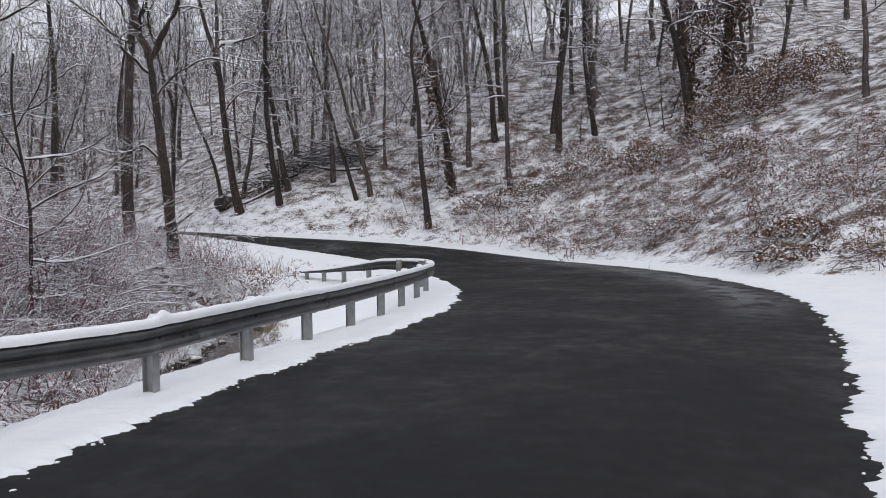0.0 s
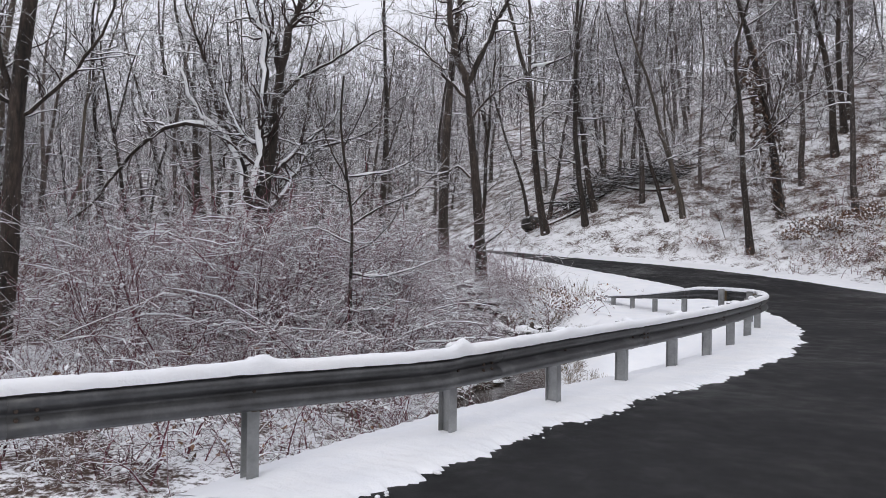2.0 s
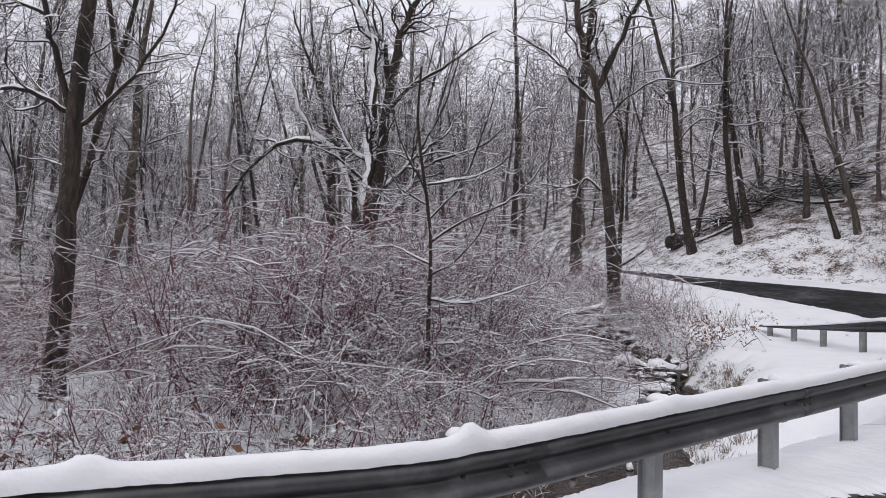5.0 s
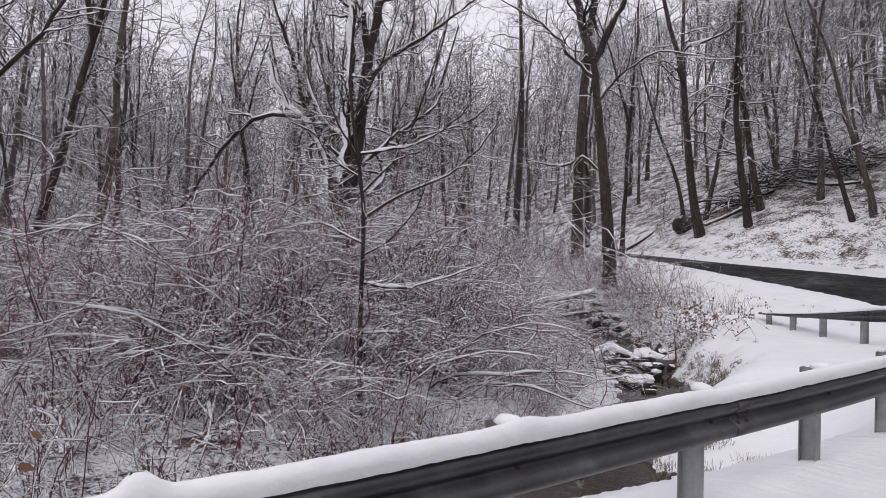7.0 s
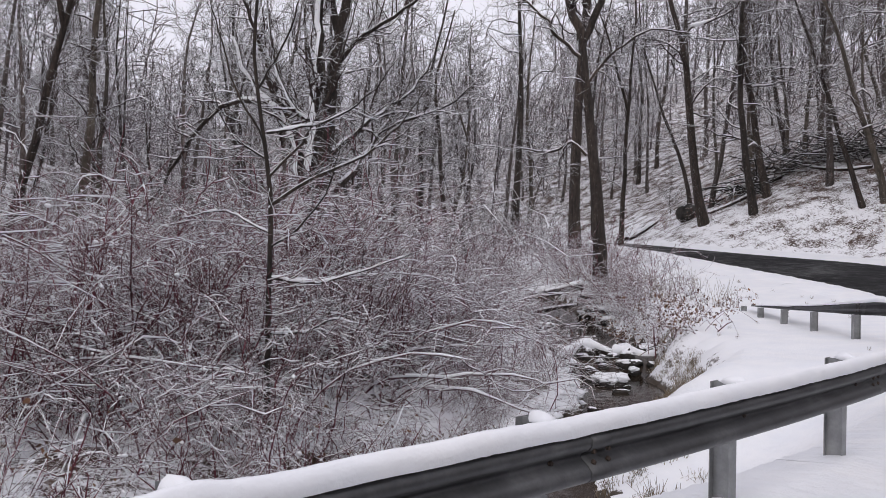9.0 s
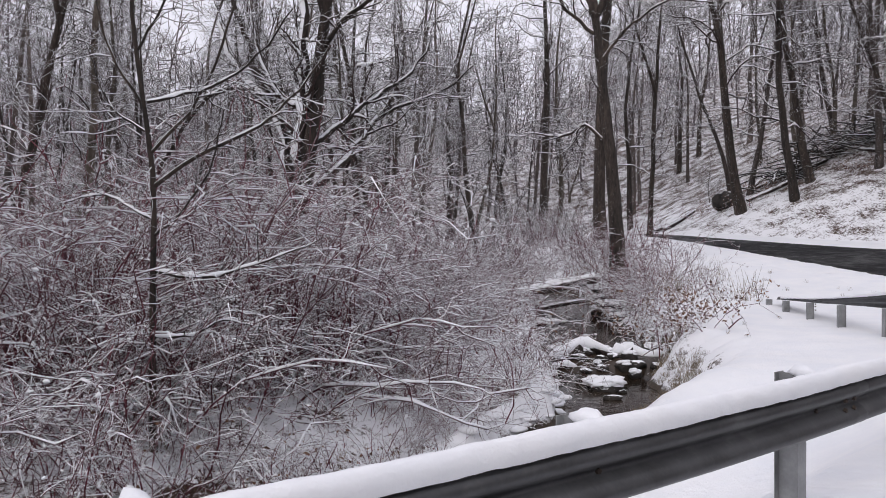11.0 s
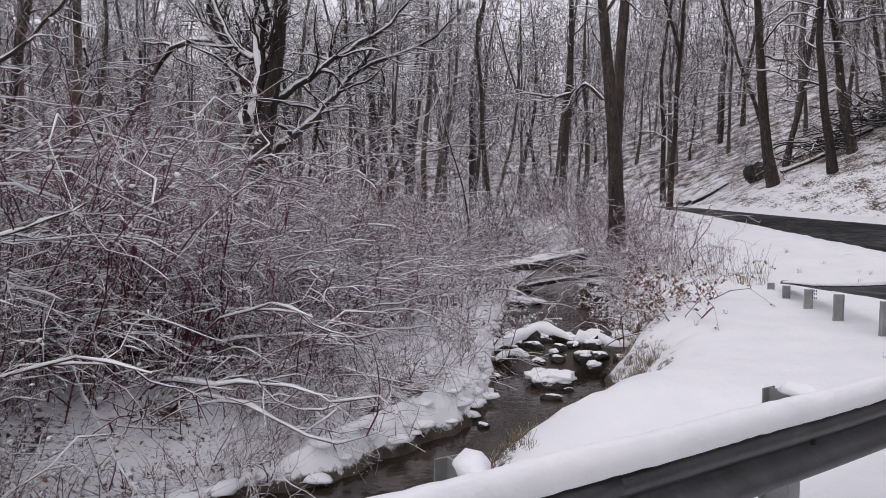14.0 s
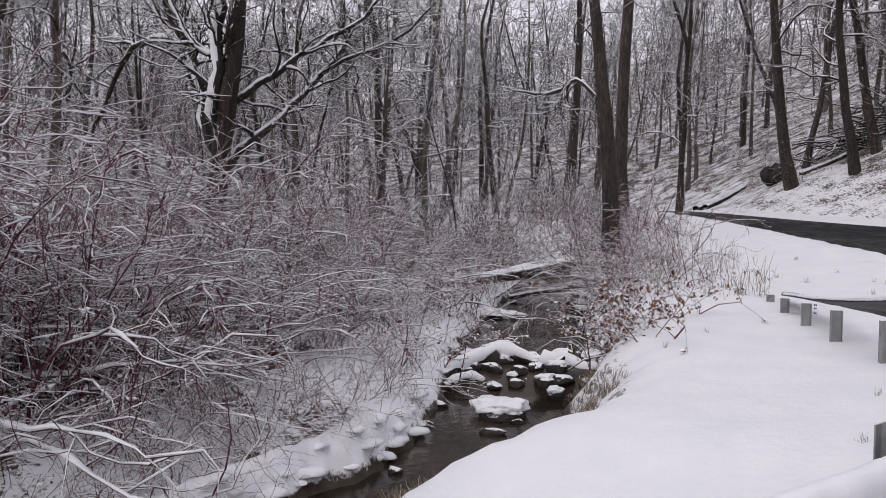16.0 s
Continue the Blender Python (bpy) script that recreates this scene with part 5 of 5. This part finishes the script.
BAR = [(4.2, 20.9, 0.3, 0.3, 0.3), (4.55, 21.1, 0.35, 0.3, 0.3), (5.5, 21.2, 0.35, 0.3, 0.25), (6.1, 21.2, 0.4, 0.3, 0.25), (5.0, 21.2, 0.25, 0.2, 0.16), (4.8, 20.5, 0.2, 0.14, 0.12), (3.9, 20.4, 0.22, 0.2, 0.12),
       (4.45, 20.1, 0.2, 0.14, 0.08), (4.78, 18.75, 0.4, 0.42, 0.16), (4.84, 17.75, 0.24, 0.1, 0.09), (3.5, 26.6, 0.5, 0.5, 0.1), (5.3, 20.3, 0.12, 0.1, 0.06), (4.0, 15.9, 0.14, 0.1, 0.07), (4.3, 20.55, 0.26, 0.16, 0.12), (5.1, 18.4, 0.1, 0.08, 0.06), (1.31, 10.15, 0.07, 0.05, 0.06), (2.31, 10.7, 0.07, 0.05, 0.05), (3.85, 17.9, 0.16, 0.12, 0.07), (3.7, 19.0, 0.2, 0.15, 0.09)]
for i, (x, y, a, b, h) in enumerate(BAR):
    zw = float(water_z(np.array([y]))[0])
    stone = rock("creek_stone", x, y, zw + h * 0.12, (a, b, h), 40 * i, 300 + i, "dark wet creek stone partly under snow", M_ROCK, group="creek stones")
    if i in (8, 10, 15, 16):
        cap = snow_lump(0, 0, h * 0.75, (a * 1.0, b * 1.0, 0.06 + 0.4 * h), 0, 400 + i, name="snow_cap")
        cap.parent = stone
        for key in ("category", "group"):
            del cap[key]
        tagged(cap, "cap of snow on the stone")

# the bar's dark rubble, sodden wood and clotted snow
rb = np.random.default_rng(57)
for i in range(26):
    x, y = rb.uniform(3.7, 6.3), rb.uniform(19.9, 21.5)
    k = rb.uniform(0.1, 0.26)
    stone = rock("creek_stone", x, y, float(water_z(np.array([y]))[0]) + 0.02, (k, k * rb.uniform(0.6, 1.0), k * 0.6), rb.uniform(0, 360), 360 + i, "dark wet creek stone in the rubble bar", M_ROCK, group="creek stones")
    if rb.random() < 0.4:
        cap = snow_lump(0, 0, k * 0.42, (k * 0.8, k * 0.6, 0.06), 0, 470 + i, name="snow_cap")
        cap.parent = stone
        for key in ("category", "group"):
            del cap[key]
        tagged(cap, "cap of snow on the stone")
# snow clumps that hang over the edge of the low bank
edge_n = 0
for y in np.arange(12.6, 18.4, 0.2):
    xs_ = np.linspace(float(cxl(y)) - 2.2, float(cxl(y)), 90)
    zs_ = ground(xs_, np.full(90, y))[0] - water_z(np.full(90, y))
    wet = np.where(zs_ < 0.1)[0]
    if not len(wet):
        continue
    k = rb.uniform(0.06, 0.16)
    x = float(xs_[wet[0]]) - rb.uniform(0.0, 0.2)
    snow_lump(x, float(y), ground_z(x, float(y)) + 0.01, (k * 1.5, k, k * 0.5), rb.uniform(0, 360), 900 + edge_n, label="rounded clump of snow on the bank edge", name="snow_clump")
    edge_n += 1
# stones stacked under the log's butt, each with its ledge of snow
for i, (x, y, z, a, b, h) in enumerate([(5.35, 28.5, -0.75, 0.4, 0.35, 0.24), (5.6, 28.2, -0.45, 0.45, 0.32, 0.14), (5.25, 28.9, -0.3, 0.35, 0.3, 0.13), (5.65, 27.4, -0.7, 0.38, 0.35, 0.2), (5.8, 27.0, -0.4, 0.4, 0.3, 0.12), (5.75, 26.2, -0.72, 0.35, 0.35, 0.2), (5.45, 29.3, -0.05, 0.42, 0.3, 0.12)]):
    stone = rock("bank_stone", x, y, z, (a, b, h), 25 * i, 340 + i, "dark wet stone in the creek bank under a snow ledge", M_ROCK, group="bank stones")
    cap = snow_lump(0, 0, h * 0.8, (a * 0.95, b * 0.9, 0.07), 0, 440 + i, name="snow_cap")
    cap.parent = stone
    for key in ("category", "group"):
        del cap[key]
    tagged(cap, "cap of snow on the stone")

# boulder and rock ledges on the slope
gzr = ground_z(14.7, 51.6)
rock("boulder", 14.7, 51.6, gzr + 0.35, (0.95, 0.7, 0.75), 20, 500, "dark mossy boulder on the snowy slope", M_BOULDER)
for i, (x, y, a, b, h, t) in enumerate([(21.5, 52.3, 2.2, 0.8, 0.45, 60), (23.6, 52.0, 1.8, 0.7, 0.5, 50), (19.2, 52.4, 1.2, 0.6, 0.35, 70)]):
    rock("rock_ledge", x, y, ground_z(x, y) + h * 0.15, (a, b, h), t, 510 + i, "dark broken rock ledge with snow on its steps", M_BOULDER, group="rock ledges")


def brush_pile(x, y, size, seed):
    rng = np.random.default_rng(seed)
    t = Tubes()
    for _ in range(130):
        o = rng.normal(0, 1, 3) * np.array([size, size * 0.7, 0.35]) + np.array([0, 0, 0.35])
        b = bend(rng, o, (rng.normal(), rng.normal(), rng.normal(0, 0.25)), rng.uniform(1, 2.8), 4, 0.12, -0.03)
        t.add(b, np.full(4, rng.uniform(0.015, 0.05)), 4, 0.8 if rng.random() < 0.25 else 0)
    o = new("brush_pile", t.mesh("brush_pile", [M_BOULDER, M_SNOWCAP]))
    o.location = (x, y, ground_z(x, y))
    return tagged(o, "dark tangle of fallen branches on the slope", "brush pile", kind="stuff")


for i, (x, y, k) in enumerate([(21.2, 51.6, 1.2), (23.4, 51.2, 1.2), (25.0, 50.0, 1.0), (18.6, 51.4, 0.8)]):
    brush_pile(x, y, k, 540 + i)
for i, (x0, y0, x1, y1, r) in enumerate([(10.9, 57.0, 13.4, 61.0, 0.22), (11.4, 56.2, 14.2, 59.6, 0.2), (15.5, 49.8, 18.6, 50.6, 0.13), (17.0, 53.5, 20.5, 51.0, 0.14), (19.0, 55.5, 17.4, 52.4, 0.12), (24.5, 47.5, 22.0, 50.2, 0.11)]):
    log("fallen_log", [(x0, y0, ground_z(x0, y0) + r * 0.8), ((x0 + x1) / 2, (y0 + y1) / 2, ground_z((x0 + x1) / 2, (y0 + y1) / 2) + r), (x1, y1, ground_z(x1, y1) + r * 0.8)], r, r * 0.8, "snow-covered log lying on the slope", 20 + i)

# vines on the slope trees


def vine(x, y, height, radius, lean, seed, label="mass of brown vines and dead leaves hanging on a trunk"):
    rng = np.random.default_rng(seed)
    t = Tubes()
    n = int(70 * height * radius)
    h = rng.uniform(0.02, 1, n) ** 0.8 * height
    a = rng.uniform(0, 2 * math.pi, n)
    rr = radius * (0.5 + 0.5 * np.sin(h * 1.1 + seed)) * rng.uniform(0.3, 1.0, n) + 0.25
    p = np.stack([np.cos(a) * rr + lean * h, np.sin(a) * rr, h], 1)
    t.quads(p, 0.17, rng, 0)
    for _ in range(40):
        b = bend(rng, (rng.normal(0, 0.3), rng.normal(0, 0.3), rng.uniform(0, height * 0.6)), (lean + rng.normal(0, 0.2), rng.normal(0, 0.2), 1), rng.uniform(2, 6), 7, 0.25, -0.02)
        t.add(b, np.full(7, 0.02), 3, mat=1)
    o = new("hanging_vine", t.mesh("hanging_vine", [M_IVY, M_BARK]))
    o.location = (x, y, ground_z(x, y))
    return tagged(o, label, "vine", "vine masses", "stuff")


vine(45.0, 31.4, 16, 2.2, 0.0, 1)
vine(49.6, 31.2, 17, 2.3, -0.03, 2)
vine(47.3, 29.5, 12, 2.0, 0.02, 5)
vine(27.4, 38.5, 11, 0.8, -0.24, 3)


def vine_mound(x, y, wide, deep, high, seed, label):
    """A smothered heap of brown vines: leaves on a lumpy shell, with loose runners."""
    rng = np.random.default_rng(seed)
    t = Tubes()
    n = int(420 * wide * deep)
    u = rng.normal(size=(n, 3))
    u /= np.linalg.norm(u, axis=1)[:, None]
    u[:, 2] = np.abs(u[:, 2])
    k = (1 + 0.25 * np.sin(4 * u[:, 0] + seed) * np.cos(3 * u[:, 1]) + 0.12 * np.sin(9 * u[:, 0] + 7 * u[:, 2])) * rng.uniform(0.75, 1.03, n)
    p = u * k[:, None] * np.array([wide, deep, high])
    t.quads(p, 0.085, rng, 0)
    for _ in range(50):
        q = p[rng.integers(n)] * 0.95
        b = bend(rng, q, (rng.normal(), rng.normal(), rng.normal(0.1, 0.4)), rng.uniform(0.6, 1.6), 5, 0.25, -0.12)
        t.add(b, np.linspace(0.014, 0.008, 5), 3, 1.0, mat=1)
    o = new("vine_mound", t.mesh("vine_mound", [M_MOUND, M_BARKDARK]))
    o.location = (x, y, ground_z(x, y) - 0.1)
    return tagged(o, label, "vine mound", "vine mounds", "stuff")


M_MOUND = leaf_material("mound_leaf", (0.045, 0.026, 0.018), (0.24, 0.128, 0.074), 0.35, 0.75)
for i, (x, y, w, d, h) in enumerate([(41.6, 27.9, 2.4, 2.0, 2.2), (43.4, 25.8, 2.8, 2.4, 2.6), (45.6, 27.2, 3.0, 2.4, 3.2), (46.8, 24.6, 2.8, 2.2, 2.7), (49.2, 26.0, 3.0, 2.2, 3.2), (51.6, 24.6, 2.6, 2.2, 2.2), (38.6, 25.0, 2.0, 1.8, 1.3), (35.2, 27.2, 1.9, 1.7, 2.0), (36.6, 28.4, 1.8, 1.6, 2.0), (34.8, 31.6, 1.6, 1.4, 1.8), (29.6, 33.4, 2.4, 1.8, 1.5), (37.0, 21.5, 2.2, 1.6, 1.0),
                                     (32.8, 32.3, 1.5, 1.3, 1.6), (27.2, 34.8, 2.4, 1.6, 1.2), (23.8, 9.8, 2.0, 1.5, 0.7), (21.8, 9.0, 1.6, 1.2, 0.6), (29.0, 20.0, 1.5, 1.3, 0.8), (34.0, 19.0, 1.6, 1.3, 0.8)]):
    vine_mound(x, y, w, d, h, 800 + i, "brown mound of vines and dead leaves flecked with snow")

# weeds and grass on the right bank and the verge


def tuft_mesh(seed, blades, height, spread):
    rng = np.random.default_rng(seed)
    t = Tubes()
    for _ in range(blades):
        b = bend(rng, (rng.normal(0, spread), rng.normal(0, spread), -0.03), (rng.normal(0, 0.35), rng.normal(0, 0.35), 1), height * rng.uniform(0.4, 1.2), 4, 0.15, -0.08)
        t.add(b, np.linspace(0.0045, 0.002, 4), 3, 1.0 if rng.random() < 0.3 else 0)
    return t.mesh("grass_tuft", [M_STRAW, M_SNOWCAP])


M_STRAW = bark("straw", (0.12, 0.09, 0.055), (0.3, 0.23, 0.15), 0.4, 0.7, 0.6, 40)
TUFTS = [tuft_mesh(600 + k, (14, 22, 10)[k], (0.22, 0.16, 0.55)[k], (0.05, 0.09, 0.06)[k]) for k in range(3)]
rg = np.random.default_rng(9)


def z_over(x, y):
    """Height of the ground above the creek's water."""
    return ground(x, y)[0] - water_z(y)


def tufts(count, box4, kinds, test, scale, label):
    xs, ys = rg.uniform(box4[0], box4[1], count * 40), rg.uniform(box4[2], box4[3], count * 40)
    z, zone, dl, dr, dc, on, right = ground(xs, ys)
    good = np.where(test(xs, ys, dl, dr, dc, on, right))[0][:count]
    for i in good:
        o = new("grass_tuft", TUFTS[kinds[rg.integers(len(kinds))]])
        o.matrix_basis = pose(xs[i], ys[i], z[i], 0, 0, rg.uniform(0, 360)) @ Matrix.Scale(rg.uniform(*scale), 4)
        tagged(o, label, "grass", "grass tufts", "stuff")


tufts(90, (0.5, 5, 8.5, 13), [0, 1], lambda x, y, dl, dr, dc, on, r: (x > cxl(y)) & (z_over(x, y) > -0.02) & (z_over(x, y) < 0.4) & (dl > 1.6), (0.7, 1.3), "snow-flecked dead grass tuft on the creek bank")
tufts(260, (3.4, 7.4, 13, 21.5), [0, 1], lambda x, y, dl, dr, dc, on, r: (x > cxl(y)) & (z_over(x, y) > 0.15) & (z_over(x, y) < 0.75 + 0.12 * waves(x, y, 0.6, 3)) & (dl > 1.6), (0.45, 1.0), "snow-flecked dead grass tuft on the creek bank")
tufts(26, (6.5, 13, 12, 34), [0], lambda x, y, dl, dr, dc, on, r: (x > cxl(y)) & (dc > 2.3) & (dl > 2.0), (0.35, 0.8), "short dead grass blades poking through snow")
tufts(34, (7, 10, 25, 33), [2], lambda x, y, dl, dr, dc, on, r: (x > cxl(y)) & (dc > 2.5) & (dl > 3.5), (0.8, 1.5), "tall dead weed stalks dusted with snow")
tufts(14, (-3, 4, 8, 19), [0, 1], lambda x, y, dl, dr, dc, on, r: (x < cxl(y)) & (dc > 0.9) & (dc < 3.5) & ((y < 13) | (y > 18)), (0.6, 1.1), "snow-flecked dead grass tuft on the creek bank")
# snow clods broken off onto the asphalt
rc = np.random.default_rng(12)
for line, side, lo, hi, count in ((LR, -1, -4, 5, 60), (RR, 1, -4, 3, 10)):
    q = line[(line[:, 1] > lo) & (line[:, 1] < hi)]
    for i in range(count):
        k = rc.integers(0, len(q) - 1)
        d = q[k + 1] - q[k]
        d /= np.linalg.norm(d) + 1e-9
        p = q[k] + d * rc.uniform(0, 0.8) + np.array([-d[1], d[0]]) * side * (0.02 + abs(rc.normal(0, 0.09)))
        s = 0.008 + 0.03 * rc.random() ** 2
        snow_lump(p[0], p[1], float(road_z(p[0], p[1])) + s * 0.25 + 0.005, (s * 1.4, s, s * 0.7), rc.uniform(0, 360), 700 + i, label="small clod of snow on the asphalt", name="snow_clod")
